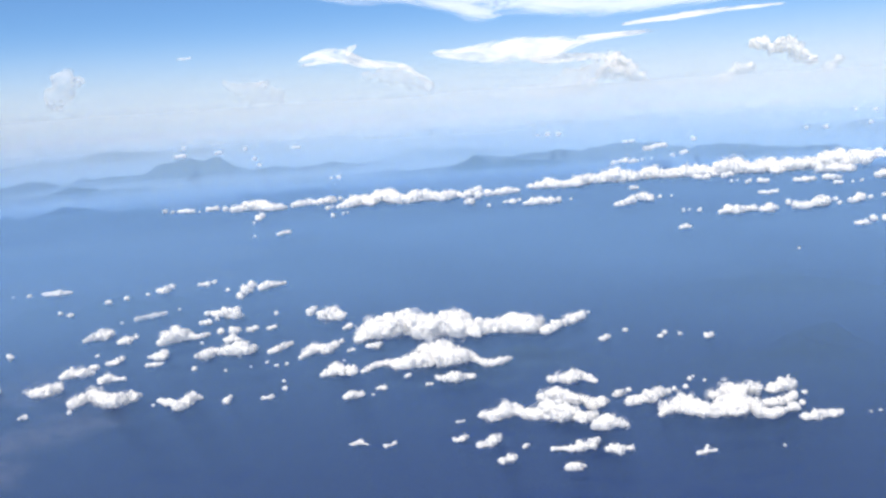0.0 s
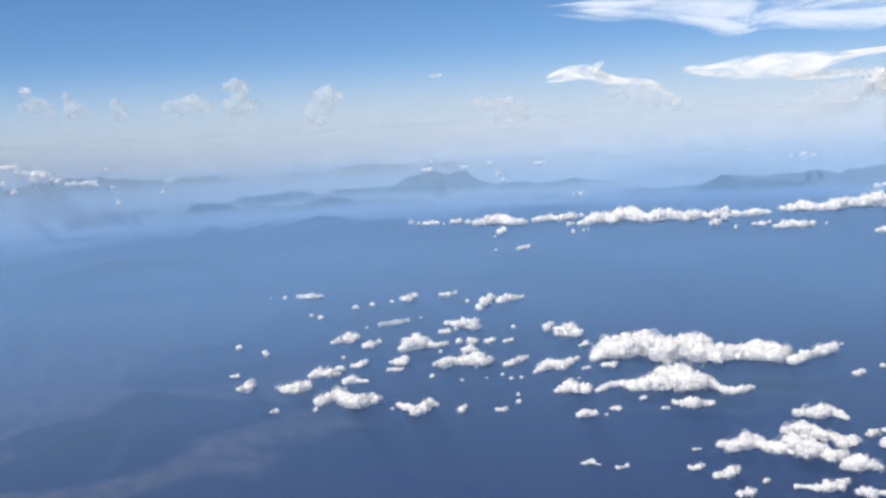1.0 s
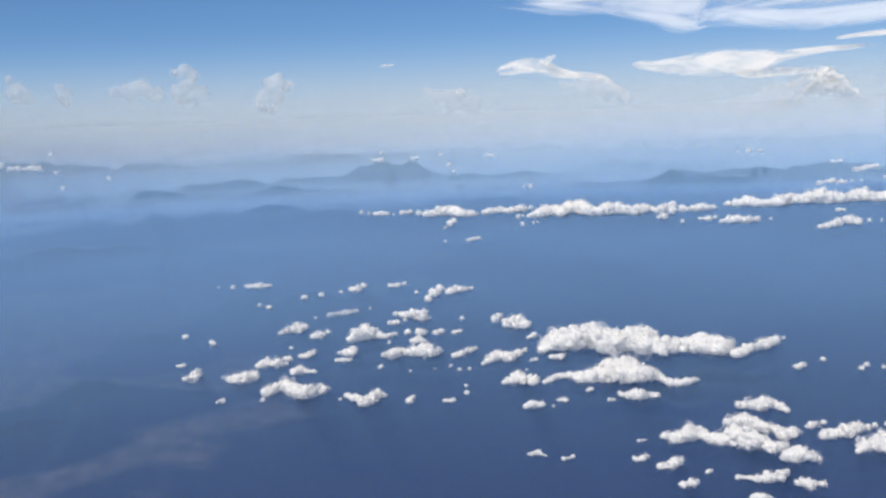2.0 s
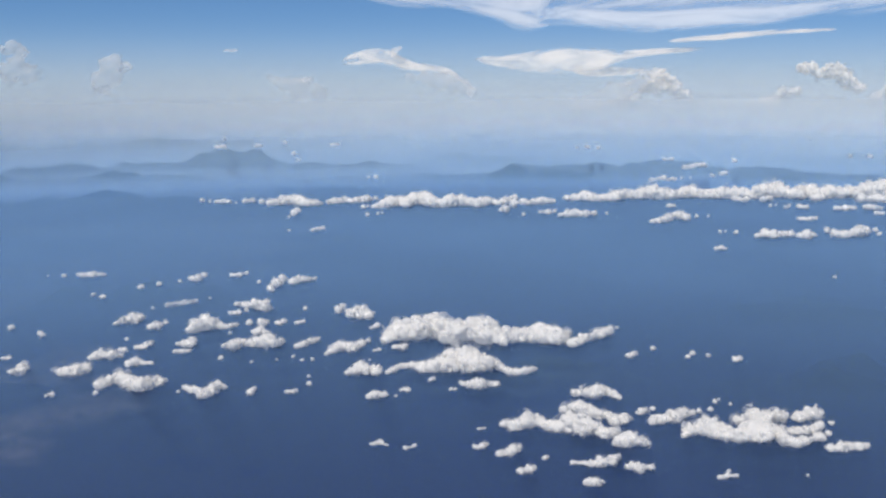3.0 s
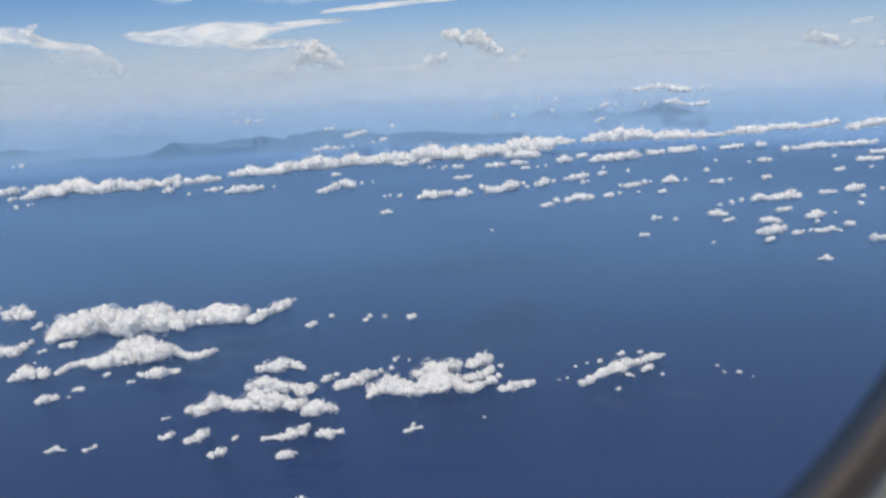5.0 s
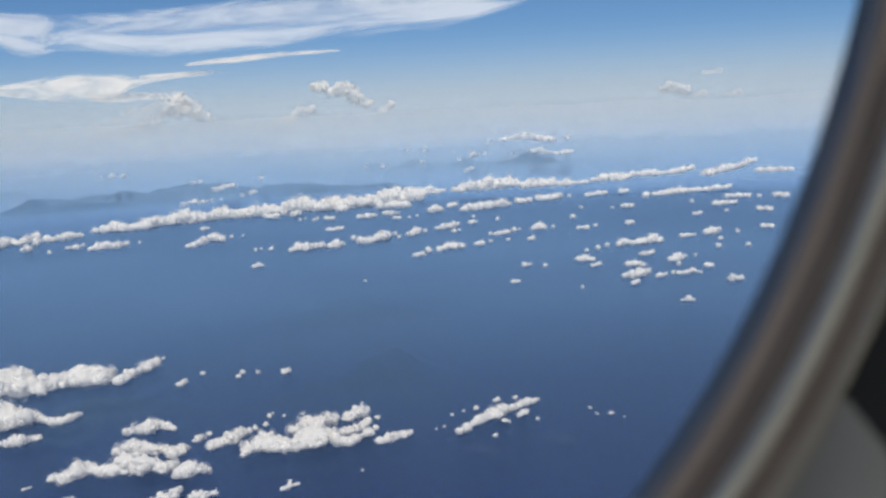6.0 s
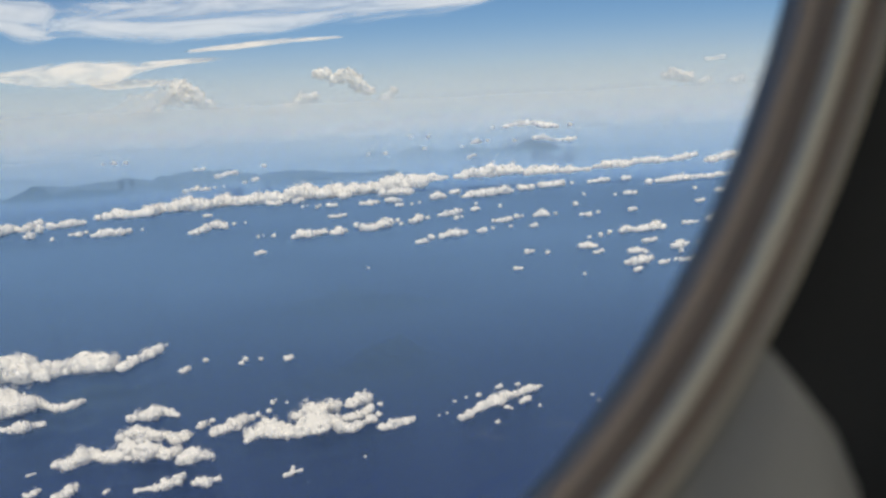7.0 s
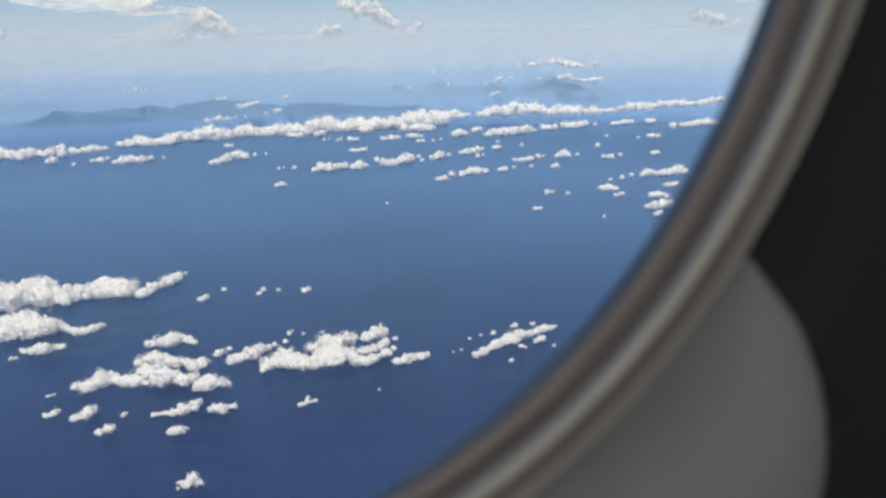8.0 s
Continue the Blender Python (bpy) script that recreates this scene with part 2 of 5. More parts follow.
# near-black base colour carries the shade on the side wall
PANEL_SHADED = plastic("panel_shaded", (0.010, 0.014, 0.019), 0.6)
CABIN_WHITE = plastic("cabin_white", (0.76, 0.75, 0.72), 0.5)
CARPET = plastic("cabin_carpet", (0.06, 0.065, 0.09), 0.95, 300.0)


# ---------------------------------------------------------------- mesh helpers
def solid(name, verts, faces, mat, smooth=True):
    me = bpy.data.meshes.new(name)
    me.from_pydata([tuple(v) for v in verts], [], faces)
    me.polygons.foreach_set("use_smooth", [smooth] * len(me.polygons))
    me.materials.append(mat)
    me.update()
    return new(name, me)


def part(name, verts, faces, mat, parent, label="", smooth=True):
    ob = solid(name, verts, faces, mat, smooth)
    ob.parent = parent
    return tagged(ob, label)


def lattice(p):
    """Smooth value noise, -1 to 1, at the rows of p."""
    cell = np.floor(p).astype(np.int64)
    f = p - cell
    f = f * f * (3 - 2 * f)
    total = np.zeros(len(p))
    for i in (0, 1):
        for j in (0, 1):
            for k in (0, 1):
                c = cell + (i, j, k)
                h = (c[:, 0] * 374761393 + c[:, 1] * 668265263 + c[:, 2] * 2147483647 + 12345) & 0xFFFFFFFF
                h = ((h ^ (h >> 13)) * 1274126177) & 0xFFFFFFFF
                h = (h ^ (h >> 16)) & 0xFFFF
                w = (f[:, 0] if i else 1 - f[:, 0]) * (f[:, 1] if j else 1 - f[:, 1]) * (f[:, 2] if k else 1 - f[:, 2])
                total += w * (h / 32767.5 - 1)
    return total


# ---------------------------------------------------------------- the land
# place of each hill (x, y), its height above the plain and half its length
NEAR_HILLS = [
    (-392, 576, 36.0, 51),
    (-389, 505, 26.4, 51),
    (-427, 719, 24.0, 50),
    (-399, 846, 31.2, 50),
    (-336, 856, 33.6, 55),
    (-287, 873, 31.2, 49),
    (243, 875, 28.8, 54),
    (186, 648, 31.2, 36),
    (10, 658, 26.4, 44),
    (202, 658, 28.5, 59),
    (248, 907, 24.8, 74),
    (-276, 839, 31.8, 121),
    (-716, 1590, 39.4, 151),
    (-599, 1643, 25.6, 106),
    (-851, 1558, 32.0, 115),
    (-491, 1684, 15.5, 120),
    (-968, 1510, 22.9, 123),
    (-391, 579, 27.6, 76),
    (-752, 1147, 36.1, 198),
    (23, 654, 30.8, 70),
    (230, 817, 37.0, 111),
    (183, 624, 34.8, 70),
    (-739, 1617, 33.2, 166),
    (-605, 1660, 24.4, 116),
    (-882, 1571, 20.1, 126),
    (-475, 1668, 16.8, 132),
    (-1014, 1520, 13.3, 136),
]
FAR_HILLS = [
    (-343, 1779, 30.5, 79),
    (-284, 1834, 20.2, 56),
    (-417, 1842, 24.7, 61),
    (-225, 1855, 18.2, 63),
    (-475, 1801, 14.0, 65),
    (-699, 2365, 61.9, 213),
    (-523, 2337, 34.8, 143),
    (-890, 2336, 42.2, 164),
    (-368, 2380, 37.0, 163),
    (-1068, 2305, 24.3, 178),
    (-94, 2673, 36.5, 106),
    (-2, 2658, 25.5, 75),
    (-194, 2748, 29.5, 79),
    (81, 2724, 21.7, 85),
    (-273, 2659, 21.6, 86),
    (-20, 2035, 48.8, 161),
    (120, 2079, 31.6, 114),
    (-164, 2028, 30.6, 123),
    (251, 2106, 21.6, 131),
    (-305, 2089, 27.9, 131),
    (201, 2104, 44.5, 168),
    (353, 2154, 28.3, 119),
    (53, 2113, 34.6, 127),
    (483, 2122, 18.3, 136),
    (-86, 2149, 18.8, 136),
    (478, 2041, 48.7, 197),
    (641, 2007, 40.7, 138),
    (309, 2092, 32.2, 149),
    (805, 2021, 18.5, 162),
    (149, 2097, 25.5, 159),
    (1137, 2361, 52.1, 161),
    (1288, 2353, 29.5, 115),
    (1026, 2465, 39.5, 121),
    (1433, 2346, 25.6, 133),
    (911, 2533, 22.4, 129),
    (980, 2623, 43.5, 181),
    (1148, 2623, 26.0, 130),
    (844, 2704, 30.5, 136),
    (1294, 2594, 24.2, 150),
    (705, 2761, 22.4, 146),
    (315, 2249, 44.6, 197),
    (479, 2218, 29.1, 139),
    (147, 2349, 24.7, 149),
    (643, 2242, 20.8, 161),
    (-17, 2322, 23.7, 159),
    (33, 2037, 47.0, 161),
    (174, 2091, 34.9, 114),
    (-114, 2073, 30.5, 123),
    (303, 2081, 25.1, 131),
    (-248, 2070, 20.9, 132),
    (-352, 1776, 36.2, 92),
    (-280, 1816, 25.5, 64),
    (-433, 1813, 26.7, 71),
    (-214, 1868, 12.8, 73),
    (-511, 1810, 16.4, 76),
    (-1101, 1955, 42.3, 129),
    (-1009, 2017, 31.7, 90),
    (-1224, 1934, 24.8, 98),
    (-932, 2091, 24.1, 103),
    (-1320, 1884, 16.2, 105),
    (-2082, 2810, 62.6, 429),
    (-1768, 2996, 42.5, 294),
    (-2443, 2632, 49.3, 331),
    (-1469, 3133, 23.4, 332),
    (-2835, 2494, 26.4, 360),
    (-1056, 2167, 41.9, 192),
    (-924, 2269, 25.5, 133),
    (-1250, 2162, 24.3, 145),
    (-763, 2264, 20.0, 151),
    (-1368, 2049, 21.5, 157),
    (-1199, 3243, 48.4, 274),
    (-990, 3351, 33.7, 190),
    (-1448, 3205, 31.1, 211),
    (-774, 3363, 26.5, 216),
    (-1729, 3253, 28.2, 228),
    (-1108, 1966, 35.2, 147),
    (-1008, 2043, 23.9, 102),
    (-1228, 1912, 27.7, 111),
    (-908, 2101, 13.2, 117),
    (-1378, 1914, 14.8, 120),
    (-864, 2030, 40.5, 191),
    (-703, 2057, 28.1, 132),
    (-1041, 2003, 29.4, 145),
    (-574, 2135, 22.0, 151),
    (-1189, 1941, 20.8, 156),
    (-22, 2132, 43.4, 200),
    (148, 2132, 29.9, 142),
    (-201, 2130, 26.8, 152),
    (305, 2141, 15.9, 163),
    (-369, 2153, 21.4, 163),
    (300, 2152, 48.7, 203),
    (482, 2172, 37.4, 144),
    (124, 2238, 39.5, 154),
    (628, 2100, 26.3, 167),
    (-44, 2191, 18.4, 167),
]


def land_height(x, y):
    p = np.stack([x, y, 0 * x], 1)
    z = 2.2 * lattice(p * 0.006) + 1.2 * lattice(p * 0.017 + 9)
    rough = 1 - np.abs(lattice(p * 0.012 + 3))
    rough2 = 1 - np.abs(lattice(p * 0.035 + 5))
    for hx, hy, hh, hw in NEAR_HILLS + FAR_HILLS:
        d = math.hypot(hx, hy)
        ux, uy = hx / d, hy / d
        away, across = (x - hx) * ux + (y - hy) * uy, -(x - hx) * uy + (y - hy) * ux
        bell = np.exp(-1.3 * ((across / hw) ** 2 + (away / max(0.5 * hw, 0.05 * d)) ** 2))
        z = np.maximum(z, bell * hh * (0.52 + 0.48 * rough + 0.2 * rough2))
    return z


def build_land():
    rings = np.concatenate([[0.0], np.geomspace(60.0, 4950.0, 230)])
    front = np.linspace(30.0, 150.0, 560)
    rest = np.linspace(150.0, 390.0, 140)[1:-1]
    turns = np.radians(np.concatenate([front, rest]))
    r, a = np.meshgrid(rings, turns, indexing="ij")
    x, y = (r * np.cos(a)).ravel(), (r * np.sin(a)).ravel()
    z = land_height(x, y)
    n, m = len(rings), len(turns)
    i, j = np.meshgrid(np.arange(n - 1), np.arange(m), indexing="ij")
    k = (j + 1) % m
    quads = np.stack([i * m + j, (i + 1) * m + j, (i + 1) * m + k, i * m + k], -1).reshape(-1, 4)
    ob = solid("ground", np.stack([x, y, z], 1).tolist(), quads.tolist(), LAND)
    return tagged(ob, "hazy blue-green forested hills and plain far below", "landscape", kind="structure")


build_land()


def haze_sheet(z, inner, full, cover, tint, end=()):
    """A level see-through sheet, tinted to imitate haze, round the viewer at height z, thickening from one distance to
    another; end: where it thins out again.
    """
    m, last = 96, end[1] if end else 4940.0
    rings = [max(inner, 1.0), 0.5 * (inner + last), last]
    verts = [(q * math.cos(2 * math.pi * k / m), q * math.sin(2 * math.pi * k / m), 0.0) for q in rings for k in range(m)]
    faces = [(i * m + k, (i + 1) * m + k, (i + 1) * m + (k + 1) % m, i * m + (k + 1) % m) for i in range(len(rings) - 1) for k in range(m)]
    ob = solid("tinted_haze_layer", verts, faces, haze_material("haze", inner, full if inner else 0, cover, tint, end))
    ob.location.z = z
    return tagged(ob, "thin see-through sheet, its blue tint imitating haze over the land", "haze", kind="structure")


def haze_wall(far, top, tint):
    """A see-through backdrop painted as the bank of pale haze at the horizon: dense at its foot, clear at its top."""
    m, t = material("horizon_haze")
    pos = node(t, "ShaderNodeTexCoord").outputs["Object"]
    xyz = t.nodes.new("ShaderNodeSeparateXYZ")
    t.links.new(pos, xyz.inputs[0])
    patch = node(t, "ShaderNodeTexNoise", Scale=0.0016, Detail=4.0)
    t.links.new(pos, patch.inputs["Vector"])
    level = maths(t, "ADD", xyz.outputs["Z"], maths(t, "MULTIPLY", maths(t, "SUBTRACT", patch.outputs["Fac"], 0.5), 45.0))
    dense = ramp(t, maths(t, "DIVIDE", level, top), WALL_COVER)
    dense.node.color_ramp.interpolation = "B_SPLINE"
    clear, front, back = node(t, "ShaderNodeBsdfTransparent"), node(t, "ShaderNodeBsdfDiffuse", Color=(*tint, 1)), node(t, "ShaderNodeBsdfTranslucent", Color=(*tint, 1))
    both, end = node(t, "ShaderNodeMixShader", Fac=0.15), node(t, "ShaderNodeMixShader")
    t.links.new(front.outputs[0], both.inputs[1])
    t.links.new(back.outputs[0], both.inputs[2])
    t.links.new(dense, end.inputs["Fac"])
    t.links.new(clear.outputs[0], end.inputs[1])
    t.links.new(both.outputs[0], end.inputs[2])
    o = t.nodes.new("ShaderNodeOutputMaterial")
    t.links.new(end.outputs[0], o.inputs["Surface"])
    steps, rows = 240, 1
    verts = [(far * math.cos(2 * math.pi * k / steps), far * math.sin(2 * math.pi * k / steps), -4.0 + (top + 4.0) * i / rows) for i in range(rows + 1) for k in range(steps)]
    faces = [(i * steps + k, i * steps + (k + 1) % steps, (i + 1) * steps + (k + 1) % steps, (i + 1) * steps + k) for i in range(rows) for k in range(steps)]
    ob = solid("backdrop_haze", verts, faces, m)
    return tagged(ob, "see-through backdrop painted as pale bluish-white horizon haze", "haze", kind="structure")


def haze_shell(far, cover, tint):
    """An upright see-through curtain round the viewer, tinted to imitate moist air: thin at the ground, densest above
    it, gone higher up.
    """
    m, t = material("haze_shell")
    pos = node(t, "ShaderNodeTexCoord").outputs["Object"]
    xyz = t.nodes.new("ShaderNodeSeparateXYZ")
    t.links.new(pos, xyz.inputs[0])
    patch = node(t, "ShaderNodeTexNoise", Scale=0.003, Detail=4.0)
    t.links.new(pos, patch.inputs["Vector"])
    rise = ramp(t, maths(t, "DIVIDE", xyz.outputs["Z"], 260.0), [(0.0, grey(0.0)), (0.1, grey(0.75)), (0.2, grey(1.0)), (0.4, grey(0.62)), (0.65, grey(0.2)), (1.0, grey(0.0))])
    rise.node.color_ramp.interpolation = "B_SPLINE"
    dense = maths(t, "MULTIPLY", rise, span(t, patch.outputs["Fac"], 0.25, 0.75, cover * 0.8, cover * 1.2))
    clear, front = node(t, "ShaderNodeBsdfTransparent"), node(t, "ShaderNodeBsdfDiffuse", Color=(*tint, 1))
    mixed = node(t, "ShaderNodeMixShader")
    t.links.new(dense, mixed.inputs["Fac"])
    t.links.new(clear.outputs[0], mixed.inputs[1])
    t.links.new(front.outputs[0], mixed.inputs[2])
    o = t.nodes.new("ShaderNodeOutputMaterial")
    t.links.new(mixed.outputs[0], o.inputs["Surface"])
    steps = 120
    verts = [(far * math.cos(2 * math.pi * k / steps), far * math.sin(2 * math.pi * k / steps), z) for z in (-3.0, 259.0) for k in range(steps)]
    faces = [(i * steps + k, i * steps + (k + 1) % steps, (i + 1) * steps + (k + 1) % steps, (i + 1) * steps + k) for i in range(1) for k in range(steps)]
    ob = solid("tinted_haze_curtain", verts, faces, m)
    return tagged(ob, "faint see-through curtain, tinted pale blue to imitate distant haze", "haze", kind="structure")


def grey(v):
    return (v, v, v)


# cover by height, which paints the horizon's whitening onto the backdrop
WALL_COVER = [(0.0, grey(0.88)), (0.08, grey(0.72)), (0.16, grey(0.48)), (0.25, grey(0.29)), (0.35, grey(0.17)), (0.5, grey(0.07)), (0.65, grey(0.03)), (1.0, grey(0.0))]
# blue airlight over the land put into the tints of stacked sheets
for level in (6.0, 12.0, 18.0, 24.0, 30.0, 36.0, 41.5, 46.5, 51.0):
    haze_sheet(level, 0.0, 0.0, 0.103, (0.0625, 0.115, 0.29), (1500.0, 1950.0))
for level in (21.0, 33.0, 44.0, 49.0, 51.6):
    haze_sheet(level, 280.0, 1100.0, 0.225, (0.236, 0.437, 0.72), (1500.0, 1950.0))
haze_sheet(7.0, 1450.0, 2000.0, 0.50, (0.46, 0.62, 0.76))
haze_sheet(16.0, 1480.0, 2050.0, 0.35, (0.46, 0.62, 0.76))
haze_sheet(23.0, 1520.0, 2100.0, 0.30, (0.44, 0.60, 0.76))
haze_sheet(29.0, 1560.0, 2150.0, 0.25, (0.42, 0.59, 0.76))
# distance haze painted as curtains, each farther one with a paler tint
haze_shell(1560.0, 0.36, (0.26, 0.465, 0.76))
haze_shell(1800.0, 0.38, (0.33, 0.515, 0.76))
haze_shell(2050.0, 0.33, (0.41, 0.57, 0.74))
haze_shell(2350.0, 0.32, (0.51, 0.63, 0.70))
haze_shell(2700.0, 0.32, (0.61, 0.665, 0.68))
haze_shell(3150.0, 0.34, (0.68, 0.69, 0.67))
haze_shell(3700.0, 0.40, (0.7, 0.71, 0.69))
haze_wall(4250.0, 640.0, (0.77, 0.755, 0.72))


# ---------------------------------------------------------------- clouds
def heads_on(lobes, rng, many):
    """Smaller round heads that grow out of the upper sides of the lobes."""
    made = []
    for x, y, z, r in lobes:
        for _ in range(many):
            a, e = rng.uniform(0, 2 * math.pi), rng.uniform(-0.15, 1.25)
            q, reach = r * rng.uniform(0.38, 0.68), r * rng.uniform(0.45, 0.75)
            made.append((x + reach * math.cos(a) * math.cos(e), y + reach * math.sin(a) * math.cos(e), z + 0.8 * reach * math.sin(e), q))
    return made


def lobe_field(axes, links, shape):
    """How deep each point of a grid lies in the lobes: 1 at a lobe's heart, 0 at its rim, below 0 outside. links: two ends and their radii."""
    best = np.full([len(q) for q in axes], -3.0)
    up, down = shape
    for a, b, r, s in links:
        reach = 1.9 * max(r, s)
        cut = [slice(*np.searchsorted(axes[d], (min(a[d], b[d]) - reach, max(a[d], b[d]) + reach))) for d in range(3)]
        w = np.meshgrid(*(axes[d][cut[d]] for d in range(3)), indexing="ij", sparse=True)
        along = [b[d] - a[d] for d in range(3)]
        long = sum(q * q for q in along)
        f = np.clip(sum((w[d] - a[d]) * along[d] for d in range(3)) / long, 0, 1) if long > 1e-9 else np.zeros((1, 1, 1))
        rise = w[2] - (a[2] + f * along[2])
        rise = np.where(rise > 0, rise / up, rise / down)
        gap = np.sqrt((w[0] - a[0] - f * along[0]) ** 2 + (w[1] - a[1] - f * along[1]) ** 2 + rise ** 2)
        size = (r + (s - r) * f) * (1 - 0.4 * f * (1 - f))
        best[tuple(cut)] = np.maximum(best[tuple(cut)], 1 - gap / size)
    return best


def billows(p, size):
    """Cauliflower relief at the rows of p, about -0.5 to 0.9: round heads with creases between them."""
    big = lattice(p / (1.7 * size) + 4.2)
    heads = np.abs(lattice(p / (0.8 * size) + 11.7))
    small = np.abs(lattice(p / (0.36 * size) + 2.1))
    return 0.42 * big + 0.46 * (heads - 0.22) + 0.2 * (small - 0.22)


def skin(v, origin, cell):
    """Vertices and quads of the surface where the grid v passes through zero (surface nets)."""
    nx, ny, nz = v.shape
    inside = v > 0
    count = np.zeros((nx - 1, ny - 1, nz - 1), np.int8)
    for i in (0, 1):
        for j in (0, 1):
            for k in (0, 1):
                count += inside[i:nx - 1 + i, j:ny - 1 + j, k:nz - 1 + k]
    ci, cj, ck = np.nonzero((count > 0) & (count < 8))
    if not len(ci):
        return np.zeros((0, 3)), np.zeros((0, 4), int)
    number = np.full(count.shape, -1, np.int64)
    number[ci, cj, ck] = np.arange(len(ci))
    total, hits = np.zeros((len(ci), 3)), np.zeros(len(ci))
    for axis in range(3):
        one, two = [d for d in range(3) if d != axis]
        for b in (0, 1):
            for c in (0, 1):
                start = [0, 0, 0]
                start[one], start[two] = b, c
                stop = list(start)
                stop[axis] = 1
                va = v[ci + start[0], cj + start[1], ck + start[2]]
                vb = v[ci + stop[0], cj + stop[1], ck + stop[2]]
                cross = (va > 0) != (vb > 0)
                f = np.where(cross, va / np.where(cross, va - vb, 1), 0)
                for d in range(3):
                    total[:, d] += np.where(cross, start[d] + (f if d == axis else 0), 0)
                hits += cross
    verts = (np.stack([ci, cj, ck], 1) + total / hits[:, None]) * cell + origin
    quads = []
    for axis in range(3):
        one, two = (axis + 1) % 3, (axis + 2) % 3
        lo, hi = [slice(None)] * 3, [slice(None)] * 3
        lo[axis], hi[axis] = slice(0, v.shape[axis] - 1), slice(1, v.shape[axis])
        a, b = inside[tuple(lo)], inside[tuple(hi)]
        at = np.stack(np.nonzero(a != b), 1)
        at = at[(at[:, one] > 0) & (at[:, two] > 0) & (at[:, one] < v.shape[one] - 1) & (at[:, two] < v.shape[two] - 1)]
        e1, e2 = np.eye(3, dtype=int)[one], np.eye(3, dtype=int)[two]
        ring = np.stack([number[tuple((at - m * e1 - n * e2).T)] for m, n in ((1, 1), (0, 1), (0, 0), (1, 0))], 1)
        turn = b[tuple(at.T)]
        ring[turn] = ring[turn][:, ::-1]
        quads.append(ring)
    return verts, np.concatenate(quads)


def pieces(v, f):
    """The separate bodies of a mesh, largest first."""
    if not len(f):
        return []
    mark = np.arange(len(v))
    while True:
        low = mark[f].min(1)
        fresh = mark.copy()
        for c in range(4):
            np.minimum.at(fresh, f[:, c], low)
        fresh = fresh[fresh]
        if (fresh == mark).all():
            break
        mark = fresh
    made = []
    for m in np.unique(mark[f[:, 0]]):
        own = f[mark[f[:, 0]] == m]
        used, back = np.unique(own, return_inverse=True)
        made.append((v[used], back.reshape(-1, 4)))
    return sorted(made, key=lambda q: -len(q[1]))


def quad_mesh(name, v, f, mat):
    me = bpy.data.meshes.new(name)
    me.vertices.add(len(v))
    me.vertices.foreach_set("co", v.ravel())
    me.loops.add(f.size)
    me.loops.foreach_set("vertex_index", f.ravel())
    me.polygons.add(len(f))
    me.polygons.foreach_set("loop_start", np.arange(0, f.size, 4))
    me.polygons.foreach_set("use_smooth", np.ones(len(f), bool))
    me.update(calc_edges=True)
    me.materials.append(mat)
    return me


